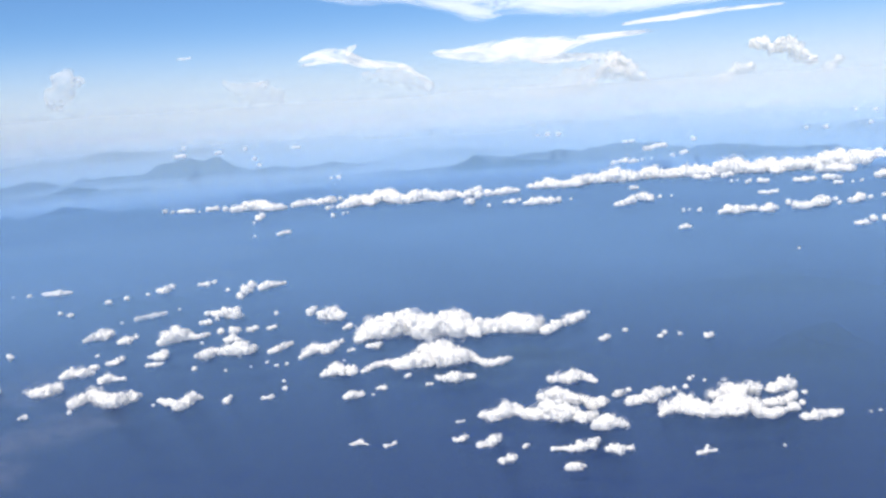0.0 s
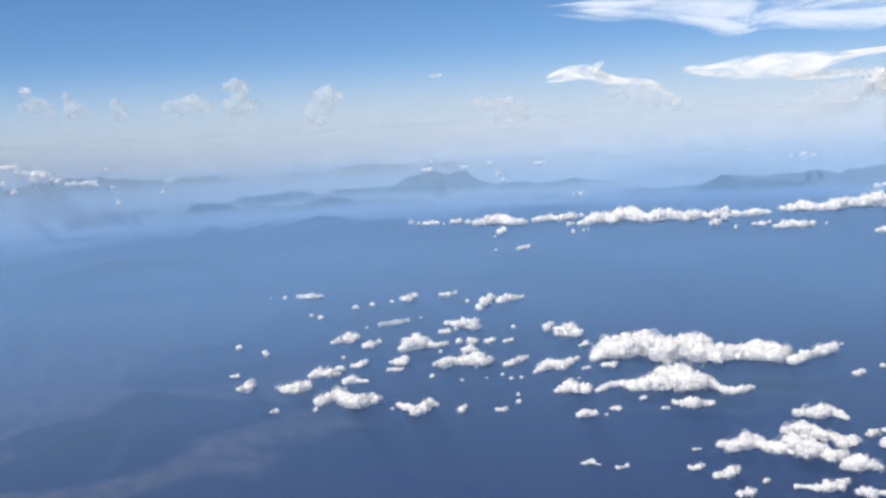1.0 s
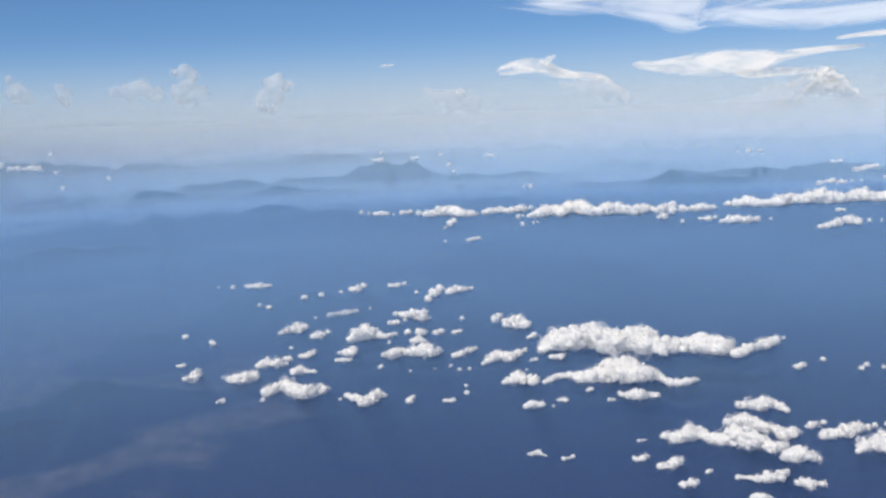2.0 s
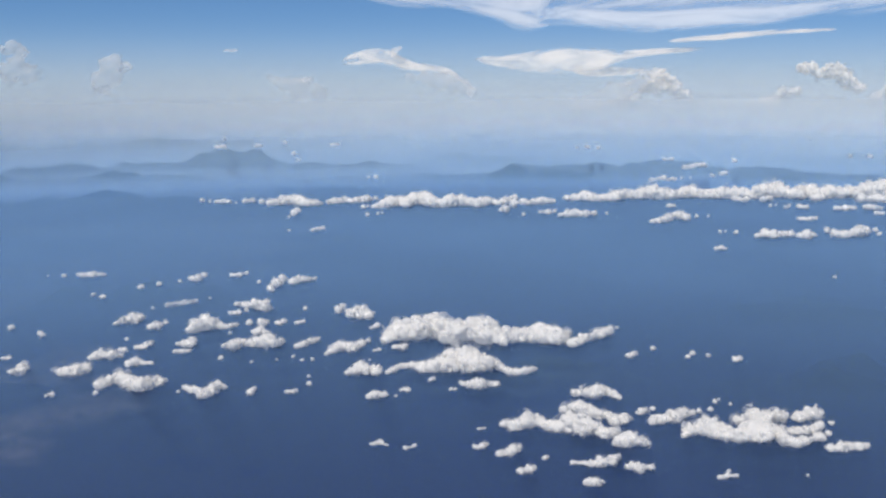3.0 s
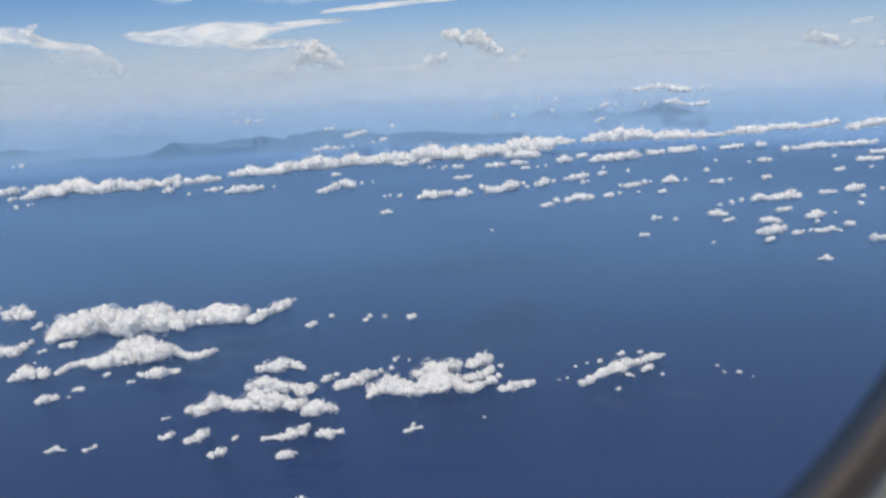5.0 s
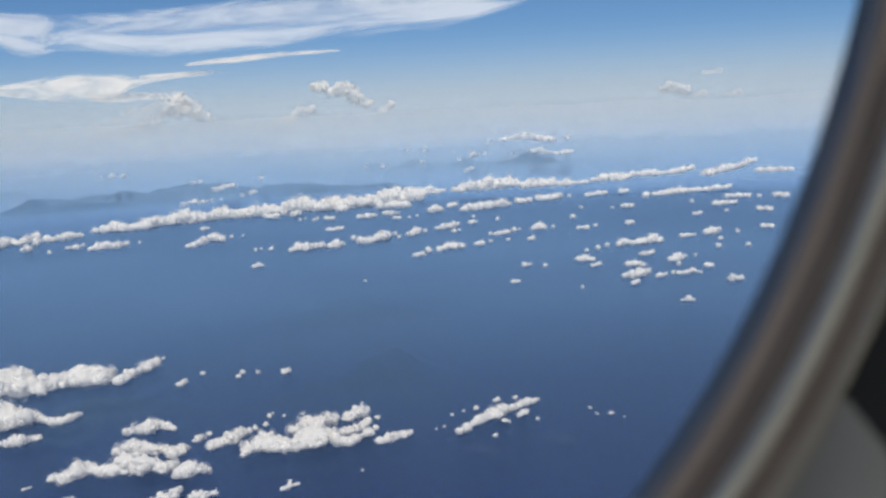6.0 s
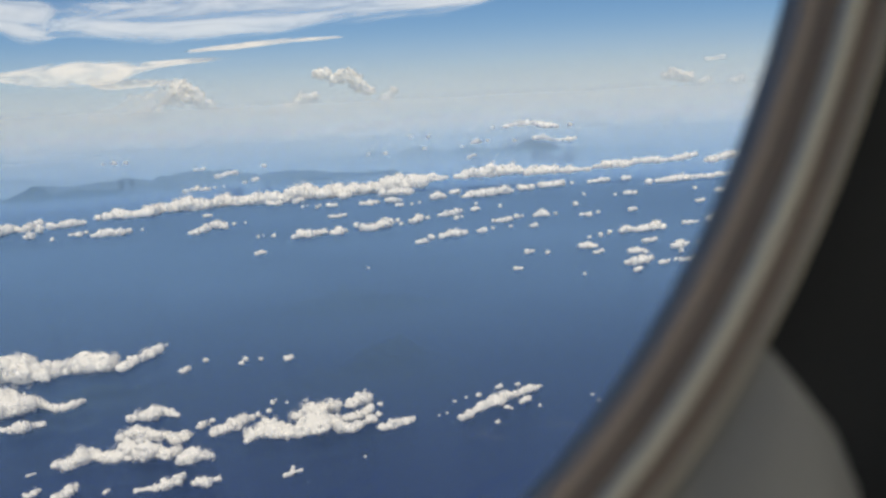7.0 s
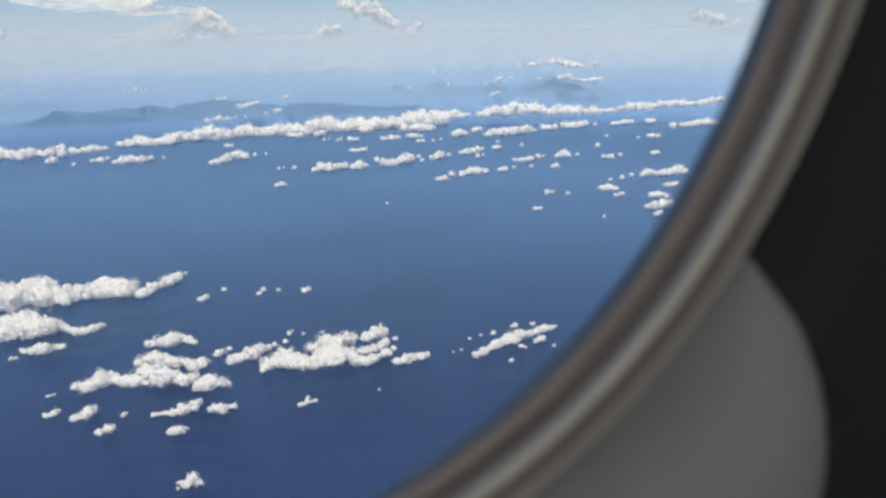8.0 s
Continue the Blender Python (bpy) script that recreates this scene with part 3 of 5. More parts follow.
def heap(name, x, y, lobes, mat, thin, label, category, group, shape=(0.9, 0.66), ragged=1.0, step=1.9, level=True, heads=5):
    """One cloud standing at (x, y): a chain of lobes (dx, dy, height, radius) swollen into billows, with a torn thin rim round its body."""
    far = math.hypot(x, y)
    sizes = np.array([l[3] for l in lobes])
    size = float((sizes ** 2).sum() / sizes.sum())
    cell = max(min(step * far / 1803, 0.34 * size), 0.9 * far / 1803)
    c = np.array(lobes, float)
    room = 1.75 * c[:, 3:4]
    low, high = (c[:, :3] - room).min(0), (c[:, :3] + room).max(0)
    while np.prod((high - low) / cell) > 900000:
        cell *= 1.1
    n = np.maximum(np.ceil((high - low) / cell).astype(int) + 1, 4)
    axes = [low[d] + cell * np.arange(n[d]) for d in range(3)]
    links = []
    for k, (lx, ly, lz, r) in enumerate(lobes):
        a = b = (lx, ly, lz)
        s = r
        if k + 1 < len(lobes) and math.dist(a, lobes[k + 1][:3]) < 2.4 * (r + lobes[k + 1][3]):
            b, s = lobes[k + 1][:3], lobes[k + 1][3]
        links.append((a, b, r, s))
    rng = np.random.default_rng(int(abs(x) * 7 + abs(y) * 13 + len(lobes)))
    links += [(q[:3], q[:3], q[3], q[3]) for q in heads_on(lobes, rng, heads)]
    depth = lobe_field(axes, links, shape).ravel()
    grid = np.stack(np.meshgrid(*axes, indexing="ij"), -1).reshape(-1, 3)
    band = (depth > -0.75) & (depth < 0.8)
    p = grid[band] + (x, y, 0)
    relief, torn = np.zeros(len(grid)), np.zeros(len(grid))
    foot = float((c[:, 2] - shape[1] * c[:, 3]).min())
    calm = np.clip((grid[band][:, 2] - foot) / (0.8 * size) + 0.5, 0.5, 1) if level else 1.0
    relief[band] = ragged * billows(p, size) * calm
    torn[band] = 0.5 * lattice(p / (0.7 * size) + 31.3) + 0.12 * lattice(p / (0.3 * size) + 17.7)
    body = (depth + relief - (0.1 if len(lobes) > 5 else 0.16)).reshape(n)
    rim = (depth + relief + ragged * torn + 0.03).reshape(n)
    for g in (body, rim):
        for d in range(3):
            edge = [slice(None)] * 3
            for e in (0, -1):
                edge[d] = e
                g[tuple(edge)] = np.minimum(g[tuple(edge)], -0.05)
    cloud = new(name)
    base = np.array((0.0, 0.0, foot))
    cloud.location = (x, y, foot)
    v, f = skin(body, low - base, cell)
    shreds = []
    for v1, f1 in pieces(v, f):
        if len(f1) < 24:
            shreds.append((v1, f1))
            continue
        ob = new("billow", quad_mesh("billow", v1, f1, mat))
        ob.parent = cloud
    v, f = skin(rim, low - base, cell)
    if len(f):
        shreds.append((v, f))
    if shreds:
        starts = np.cumsum([0] + [len(q[0]) for q in shreds])
        ob = new("fringe", quad_mesh("fringe", np.concatenate([q[0] for q in shreds]), np.concatenate([q[1] + k for q, k in zip(shreds, starts)]), thin))
        ob.parent = cloud
        tagged(ob, "torn see-through rim", kind="stuff")
    return tagged(cloud, label, category, group)


def cumulus(x, y, *lobes):
    label = "large lumpy bright white cumulus cloud over blue hills" if len(lobes) > 5 else "small white cumulus cloud with ragged edges over blue land" if len(lobes) > 1 else "tiny white shred of cloud over blue land"
    return heap("cumulus_cloud" if len(lobes) > 1 else "cloud_shred", x, y, lobes, CLOUD, FRINGE, label, "cloud", "scattered cumulus field", (0.95, 0.66), 1.2 if len(lobes) > 5 else 1.6)


def bank(x, y, *lobes):
    label = "long lumpy white cumulus bank in a distant cloud line" if len(lobes) > 4 else "small flat-based white cumulus cloud in the middle distance"
    return heap("cloud_bank" if len(lobes) > 4 else "small_cumulus", x, y, lobes, CLOUD_FAR, FRINGE_FAR, label, "cloud", "distant cloud line", (0.95, 0.7), 1.1, 1.5, True, 5)


def distant(x, y, *lobes):
    return heap("distant_cloud", x, y, lobes, CLOUD_PALE, FRINGE_FAR, "small pale white cloud above distant hazy hills", "cloud", "clouds over far hills", (0.8, 0.6), 1.2, 1.5, True, 3)


def lens_cloud(x, y, *lobes):
    return heap("thin_cloud", x, y, lobes, CLOUD_THIN, FRINGE, "thin flat translucent white cloud over blue hills", "cloud", "scattered cumulus field", (0.7, 0.5), 0.7, 1.9, True, 2)


def cloud_tower(x, y, *lobes):
    return heap("towering_cloud", x, y, lobes, TOWER, TOWER_RIM, "faint cream-white towering cumulus melting into horizon haze", "cloud", "towering clouds at the horizon", (1.0, 1.1), 1.3, 1.7, False, 4)


def faint_tower(x, y, *lobes):
    return heap("faint_towering_cloud", x, y, lobes, TOWER_FAINT, TOWER_FAINT_RIM, "very faint pale cumulus tower half lost in horizon haze", "cloud", "towering clouds at the horizon", (1.0, 1.1), 1.3, 1.7, False, 4)


def veil(name, label, category, group, mat, far, seed, wide, stations):
    """A thin high sheet of cloud that leans away overhead; stations along it: heading, height angle and half its width, in degrees."""
    nu, nv = 96, 16
    at = np.linspace(0, 1, len(stations))
    rows = np.array(stations, float)
    head, rise, half = (np.interp(np.linspace(0, 1, nu + 1), at, rows[:, c]) for c in range(3))
    for row in (head, rise, half):
        for _ in range(12):
            row[1:-1] = 0.25 * row[:-2] + 0.5 * row[1:-1] + 0.25 * row[2:]
    half *= np.minimum(1.0, 0.15 + np.minimum(np.arange(nu + 1), nu - np.arange(nu + 1)) / (0.1 * nu))
    verts, uvs = [], []
    for i in range(nu + 1):
        for j in range(nv + 1):
            v = j / nv
            a, e = radians(head[i]), radians(rise[i] + (2 * v - 1) * half[i] * wide)
            q = far + 200.0 * (v - 0.5) + 8 * math.sin(7 * i / nu + 3 * v + seed)
            verts.append((-q * math.sin(a), q * math.cos(a), EYE.z + q * math.tan(e)))
            uvs.append((i / nu, v))
    faces = [(i * (nv + 1) + j, (i + 1) * (nv + 1) + j, (i + 1) * (nv + 1) + j + 1, i * (nv + 1) + j + 1) for i in range(nu) for j in range(nv)]
    ob = solid(name, verts, faces, mat)
    layer = ob.data.uv_layers.new(name="sheet")
    for loop in ob.data.loops:
        layer.data[loop.index].uv = uvs[loop.vertex_index]
    return tagged(ob, label, category, group)


def cirrus(far, cover, seed, *stations):
    mat = cirrus_material("ice_veil", cover, seed, (6, 3.5, 1.0), (0.9, 0.9, 0.9), 2.2, 0.15)
    return veil("cirrus_cloud", "long streaked veil of white cirrus high in blue sky", "cirrus cloud", "cirrus veils", mat, far, seed, 1.5, stations)


def anvil_cloud(cover, seed, *stations):
    mat = cirrus_material("anvil_ice", cover, seed, (5.0, 2.6, 1.0), (0.97, 0.9, 0.81), 2.2, 0.2)
    return veil("anvil_cloud", "flat cream-white anvil cloud high above the horizon", "cloud", "anvil clouds at the horizon", mat, 4400.0, seed, 1.3, stations)


cumulus(-15, 591, (-69.8, -9.5, 54.0, 3.0), (-66.8, 6.6, 56.1, 6.1), (-57.1, -6.0, 56.8, 7.3), (-49.3, -2.6, 57.3, 8.0), (-43.2, 3.3, 57.4, 8.1), (-34.4, -4.6, 57.3, 8.0), (-26.1, -5.7, 57.3, 8.0), (-18.0, -2.8, 57.3, 8.0), (-9.5, -9.1, 57.4, 8.2), (-1.3, -10.8, 56.8, 7.2), (6.8, -5.7, 56.4, 6.6), (15.2, -2.7, 56.4, 6.7), (21.9, -0.5, 56.9, 7.4), (30.1, -4.8, 56.4, 6.6), (37.3, 8.7, 54.2, 3.4), (39.7, -12.4, 54.2, 3.3), (47.0, -2.0, 54.6, 4.0), (54.4, 8.0, 54.5, 3.7), (62.1, 18.1, 54.1, 3.1), (68.7, 33.0, 53.2, 1.8))
cumulus(-97, 619, (-1.0, -2.3, 52.9, 1.4), (0.8, 2.0, 53.2, 1.8))
cumulus(-74, 570, (-4.1, -1.4, 53.3, 1.9), (0.6, -3.1, 53.5, 2.3), (2.3, 3.6, 52.9, 1.3))
cumulus(-87, 562, (-1.4, -1.0, 52.8, 1.3), (0.8, 1.1, 52.9, 1.3))
cumulus(-105, 564, (-9.3, -13.6, 53.0, 1.6), (-7.1, -8.7, 53.7, 2.6), (-2.4, -0.4, 54.4, 3.6), (3.6, -2.6, 54.1, 3.2), (7.1, 8.7, 53.5, 2.3), (9.1, 18.3, 53.1, 1.7))
cumulus(-111, 648, (-6.9, -3.6, 54.0, 3.0), (-4.1, -3.3, 54.7, 4.1), (-0.3, -0.3, 55.2, 4.8), (5.2, -1.9, 54.2, 3.3), (6.8, 11.2, 53.0, 1.5))
cumulus(-89, 515, (-6.7, -2.7, 53.0, 1.5), (-4.6, -1.5, 53.6, 2.4), (-0.3, 2.7, 54.4, 3.6), (4.2, 1.2, 54.5, 3.8), (8.8, -1.1, 53.7, 2.6))
cumulus(-36, 524, (-38.7, -8.5, 52.8, 1.2), (-36.2, -5.4, 53.2, 1.8), (-32.7, 1.8, 53.4, 2.1), (-27.1, 4.5, 53.6, 2.4), (-20.5, -2.2, 54.4, 3.6), (-14.4, -4.4, 55.1, 4.7), (-8.8, -0.2, 55.9, 5.9), (-4.8, 6.2, 56.4, 6.6), (1.2, 5.5, 56.4, 6.6), (6.0, -2.1, 55.9, 5.9), (11.9, -1.0, 55.5, 5.3), (16.0, 9.5, 54.4, 3.6), (20.7, 1.4, 53.6, 2.4), (25.2, -6.4, 53.9, 2.9), (29.7, -6.1, 53.7, 2.6), (34.1, -3.6, 53.6, 2.4), (38.6, 2.9, 53.0, 1.5))
cumulus(-26, 496, (-8.6, 2.3, 52.9, 1.4), (-5.0, -1.7, 53.3, 2.0), (-0.4, -3.8, 53.8, 2.8), (4.2, -0.7, 53.7, 2.5), (9.8, 1.9, 52.9, 1.4))
cumulus(-50, 504, (-1.4, -0.7, 52.8, 1.1), (0.4, 1.2, 52.9, 1.4))
cumulus(-38, 489, (-0.8, -1.0, 52.7, 1.1), (1.3, 0.5, 52.5, 0.8))
cumulus(-74, 474, (-3.9, -1.7, 52.9, 1.4), (-0.7, 0.1, 53.4, 2.2), (3.1, 2.0, 53.1, 1.6))
cumulus(-65, 475, (0.3, -0.1, 52.7, 1.1))
cumulus(-62, 485, (-1.4, -0.2, 52.9, 1.4), (2.1, 0.3, 52.9, 1.4))
cumulus(34, 481, (-12.0, 0.2, 53.8, 2.7), (-7.0, -0.2, 54.2, 3.3), (-2.3, -0.4, 54.5, 3.8), (3.1, 4.1, 54.0, 3.0), (7.0, 0.4, 53.6, 2.5), (8.9, -2.3, 53.1, 1.6))
cumulus(19, 427, (-30.1, 8.5, 53.3, 2.0), (-25.0, 3.9, 53.9, 2.9), (-20.0, 6.9, 54.6, 3.9), (-15.0, 9.1, 54.3, 3.5), (-11.3, 5.2, 53.9, 2.9), (-6.4, 3.4, 54.3, 3.4), (-1.4, 3.3, 54.9, 4.4), (4.8, 1.3, 55.2, 4.9), (9.7, 1.4, 54.2, 3.4), (13.0, -4.1, 53.6, 2.4), (17.0, -0.9, 53.6, 2.4), (18.4, -13.3, 53.9, 2.8), (24.3, -14.9, 54.5, 3.8), (28.9, -12.6, 53.7, 2.6))
cumulus(32, 450, (-15.8, 6.5, 53.4, 2.1), (-11.8, 5.9, 54.2, 3.4), (-6.8, 2.1, 54.5, 3.8), (-1.7, -0.6, 54.0, 3.1), (3.6, 0.6, 53.4, 2.0), (5.9, -9.1, 53.8, 2.8), (10.3, -5.9, 53.5, 2.3), (13.8, -2.0, 52.8, 1.3))
cumulus(26, 391, (-8.7, -0.5, 53.0, 1.5), (-5.7, 0.2, 52.7, 1.1), (-1.3, -1.9, 53.2, 1.8), (2.2, -1.8, 53.7, 2.6), (5.7, -0.4, 53.8, 2.7), (9.9, 6.9, 52.9, 1.4))
cumulus(43, 386, (-4.1, 1.1, 52.9, 1.3), (-2.0, 0.6, 53.3, 2.0), (0.8, -0.8, 53.6, 2.4), (4.6, 0.3, 53.2, 1.8))
cumulus(25, 371, (-2.7, -1.2, 53.0, 1.5), (0.6, -0.3, 53.1, 1.7), (2.9, 0.8, 52.7, 1.1))
cumulus(-20, 407, (-1.9, -1.2, 53.1, 1.6), (0.4, -0.7, 53.2, 1.8), (2.2, 2.6, 52.6, 0.9))
cumulus(-7, 402, (-4.7, -3.6, 52.9, 1.4), (-1.3, -3.0, 53.3, 2.0), (1.5, 0.7, 53.4, 2.1), (3.4, 6.7, 52.8, 1.2))
cumulus(-0, 381, (-3.2, -1.6, 53.0, 1.5), (0.1, -0.1, 53.1, 1.7), (1.9, 2.9, 52.6, 0.9))
cumulus(7, 397, (-1.0, -1.6, 52.6, 0.9), (0.4, 0.8, 52.6, 0.9))
cumulus(-62, 407, (-3.3, -0.2, 52.8, 1.2), (-0.8, 1.6, 52.9, 1.4), (2.8, -1.1, 52.6, 0.9))
cumulus(-49, 404, (-2.1, -1.0, 52.6, 0.9), (1.1, 1.9, 52.6, 0.9))
cumulus(-21, 431, (-0.9, -0.9, 52.5, 0.7), (1.5, 0.3, 52.5, 0.7))
cumulus(64, 448, (-8.8, -4.9, 53.3, 2.0), (-4.2, -3.5, 53.7, 2.5), (-0.1, -2.1, 54.0, 3.1), (4.8, 3.7, 53.7, 2.6), (9.5, 8.6, 53.0, 1.6))
cumulus(53, 459, (-4.1, -2.2, 52.7, 1.0), (-1.0, -2.8, 53.4, 2.1), (4.1, 3.8, 52.7, 1.1))
cumulus(81, 462, (-2.8, -1.8, 52.9, 1.3), (2.7, 1.8, 52.7, 1.1))
cumulus(89, 478, (-0.8, -1.8, 52.7, 1.1), (1.4, 2.6, 52.5, 0.8))
cumulus(94, 473, (0.4, 0.4, 52.5, 0.8))
cumulus(96, 425, (-29.9, 1.2, 52.8, 1.2), (-25.6, 4.2, 54.3, 3.4), (-21.5, 5.9, 54.9, 4.5), (-16.8, 3.7, 54.9, 4.4), (-12.4, -0.2, 54.6, 3.9), (-7.7, -2.0, 54.1, 3.2), (-2.2, 0.3, 54.9, 4.4), (2.4, -1.9, 54.9, 4.4), (9.1, 2.9, 54.3, 3.5), (10.5, -5.3, 53.9, 2.9), (14.7, -8.3, 53.6, 2.4), (19.3, -5.1, 53.6, 2.5), (26.1, 0.8, 53.5, 2.3), (31.9, 7.5, 52.8, 1.3))
cumulus(103, 446, (-10.2, -0.8, 53.7, 2.6), (-4.3, -0.5, 54.9, 4.4), (-0.3, -3.8, 54.5, 3.9), (5.5, 0.3, 54.4, 3.6), (11.6, 6.7, 53.7, 2.6))
cumulus(123, 438, (-10.0, -5.4, 53.5, 2.3), (-3.6, -2.9, 53.7, 2.6), (3.0, 1.8, 53.4, 2.1), (10.1, 8.2, 53.0, 1.6))
cumulus(125, 455, (-5.4, -4.0, 53.6, 2.4), (-1.6, 0.1, 53.8, 2.7), (1.7, 0.1, 54.3, 3.5), (6.8, 4.8, 53.3, 1.9))
cumulus(132, 415, (-8.6, -2.4, 53.3, 1.9), (-4.9, -2.7, 53.6, 2.4), (0.1, 1.6, 53.1, 1.7), (3.8, 1.1, 53.1, 1.7), (7.8, 3.4, 52.8, 1.2))
cumulus(185, 422, (-26.1, -15.4, 53.3, 2.0), (-21.6, -11.6, 53.3, 2.0), (-16.3, -6.4, 53.0, 1.5), (-11.7, -4.3, 53.5, 2.3), (-6.4, -1.0, 53.7, 2.6), (-1.1, -0.5, 54.2, 3.4), (4.5, 3.3, 53.9, 2.9), (8.8, 4.1, 53.6, 2.4), (15.8, 8.0, 53.4, 2.1), (22.3, 10.4, 53.3, 1.9), (27.3, 13.7, 52.7, 1.1))
cumulus(190, 415, (-6.4, -0.7, 52.8, 1.3), (-4.6, -4.1, 52.7, 1.0), (2.9, 1.4, 53.0, 1.6), (8.4, 5.4, 53.0, 1.6))
cumulus(194, 444, (-1.8, 0.3, 52.7, 1.1), (0.8, 0.1, 52.9, 1.4))
cumulus(203, 443, (0.1, -0.1, 52.7, 1.1))
cumulus(171, 396, (0.4, -0.0, 52.8, 1.2))
cumulus(154, 418, (-2.2, -0.5, 52.7, 1.0), (2.5, 1.2, 52.7, 1.0))
cumulus(173, 436, (-7.0, -2.1, 52.5, 0.8), (0.1, 1.2, 52.5, 0.8), (6.9, 1.3, 52.7, 1.1))
cumulus(198, 408, (0.3, 0.4, 52.5, 0.8))
cumulus(76, 381, (-3.1, -1.9, 52.7, 1.1), (0.2, -0.2, 53.0, 1.5), (3.4, 0.9, 52.6, 0.9))
cumulus(107, 384, (-0.0, 0.2, 52.4, 0.7))
cumulus(57, 560, (-2.1, -2.0, 53.3, 1.9), (1.8, 1.2, 53.3, 1.9))
cumulus(70, 575, (0.2, -0.0, 52.9, 1.3))
cumulus(89, 562, (-1.7, -3.7, 53.1, 1.6), (2.0, 3.4, 52.9, 1.3))
cumulus(99, 561, (0.1, -0.4, 53.1, 1.6))
cumulus(114, 554, (-2.4, -1.4, 53.3, 1.9), (1.8, 1.5, 52.8, 1.3))
cumulus(24, 322, (-2.1, -1.3, 53.4, 2.2), (0.5, 0.3, 53.7, 2.6), (2.8, 0.4, 53.0, 1.5))
lens_cloud(-360, 784, (-29.3, -1.6, 52.7, 1.0), (-15.0, -3.8, 53.3, 2.0), (-2.0, -3.5, 53.9, 2.9), (8.4, -3.4, 54.2, 3.4), (15.9, 3.0, 53.3, 1.9), (23.4, 9.7, 52.6, 1.0))
lens_cloud(-242, 680, (-15.7, -15.5, 53.1, 1.6), (-7.3, -9.0, 53.9, 2.8), (0.8, -1.3, 53.9, 2.9), (6.9, 6.1, 53.6, 2.5), (12.9, 21.1, 52.8, 1.3))
cumulus(-262, 775, (-3.2, -4.7, 53.5, 2.3), (2.2, -6.5, 54.1, 3.2), (1.8, 9.8, 53.5, 2.3))
cumulus(-235, 792, (-4.5, -3.2, 53.2, 1.9), (1.2, -3.0, 53.5, 2.3), (4.8, 6.5, 53.2, 1.9))
cumulus(-193, 751, (1.5, -20.2, 53.7, 2.6), (-0.0, 0.5, 54.6, 4.0), (-0.4, 20.6, 54.1, 3.1))
cumulus(-175, 769, (-7.8, -9.6, 53.7, 2.7), (-2.6, -2.5, 54.1, 3.1), (2.9, 3.6, 53.5, 2.2), (6.1, 9.9, 52.9, 1.4))
cumulus(-293, 734, (0.2, -0.2, 53.5, 2.2))
cumulus(-284, 749, (-0.3, 0.2, 53.2, 1.8))
cumulus(-273, 765, (-0.1, 0.0, 52.9, 1.4))
cumulus(-210, 764, (-0.3, -0.4, 52.9, 1.3))
cumulus(-313, 703, (-6.0, 4.6, 53.2, 1.8), (5.0, -3.8, 53.1, 1.7))
cumulus(-259, 622, (-4.8, -5.7, 53.5, 2.3), (-0.9, -3.2, 54.3, 3.4), (2.3, 2.1, 54.5, 3.8), (5.1, 8.3, 54.0, 3.1))
cumulus(-235, 612, (-2.8, -6.2, 53.2, 1.8), (0.9, -2.4, 53.7, 2.6), (2.5, 8.3, 53.2, 1.9))
cumulus(-198, 609, (-11.3, -10.8, 53.7, 2.5), (-7.8, -6.2, 55.1, 4.7), (-4.4, -1.0, 55.6, 5.4), (-0.4, 2.8, 54.6, 4.0), (4.8, 1.8, 53.4, 2.2), (9.2, 3.5, 53.4, 2.2), (11.6, 10.9, 53.0, 1.5))
cumulus(-188, 671, (-15.6, 9.1, 53.1, 1.6), (-7.5, 2.5, 53.8, 2.8), (0.8, -2.0, 54.6, 3.9), (8.2, -5.5, 54.6, 3.9), (12.3, -3.2, 53.3, 2.0))
cumulus(-195, 655, (-4.3, -3.8, 53.0, 1.5), (1.1, -1.7, 53.3, 1.9), (3.9, 6.9, 53.0, 1.6))
cumulus(-179, 624, (0.0, -0.4, 53.2, 1.8))
cumulus(-169, 623, (-1.0, -1.8, 53.7, 2.6), (0.9, 2.5, 53.2, 1.8))
cumulus(-158, 627, (-2.3, -2.6, 53.4, 2.2), (1.5, 1.8, 53.0, 1.5))
cumulus(-147, 628, (-2.1, -1.9, 53.2, 1.8), (1.4, 2.7, 53.0, 1.5))
cumulus(-172, 565, (-3.3, -1.8, 53.8, 2.7), (1.0, -2.2, 54.4, 3.7), (2.7, 5.3, 53.8, 2.7))
cumulus(-154, 570, (-10.4, -2.2, 53.8, 2.7), (-5.4, -1.1, 54.6, 4.0), (0.6, -1.7, 55.1, 4.7), (5.5, -3.6, 54.2, 3.3), (7.9, 7.6, 53.1, 1.7))
cumulus(-165, 601, (-3.7, -1.7, 53.2, 1.8), (-0.6, 0.4, 53.6, 2.5), (3.1, 0.1, 53.2, 1.8))
cumulus(-130, 575, (-4.8, -8.9, 53.1, 1.6), (-1.4, -4.4, 53.5, 2.3), (1.9, 2.5, 53.5, 2.3), (3.7, 10.2, 52.9, 1.4))
cumulus(-202, 569, (-4.8, -0.2, 52.9, 1.4), (-0.9, -0.9, 53.4, 2.0), (3.6, -4.3, 53.8, 2.7), (2.3, 4.8, 53.4, 2.1))
cumulus(-198, 552, (-3.8, -1.6, 52.9, 1.3), (1.0, -1.1, 53.1, 1.7), (3.9, 1.5, 52.9, 1.3))
cumulus(-224, 562, (-3.3, -3.8, 52.9, 1.4), (0.8, -1.8, 53.4, 2.0), (1.4, 6.0, 52.9, 1.4))
cumulus(-233, 552, (-2.2, 0.4, 52.9, 1.4), (1.5, -0.5, 53.1, 1.7))
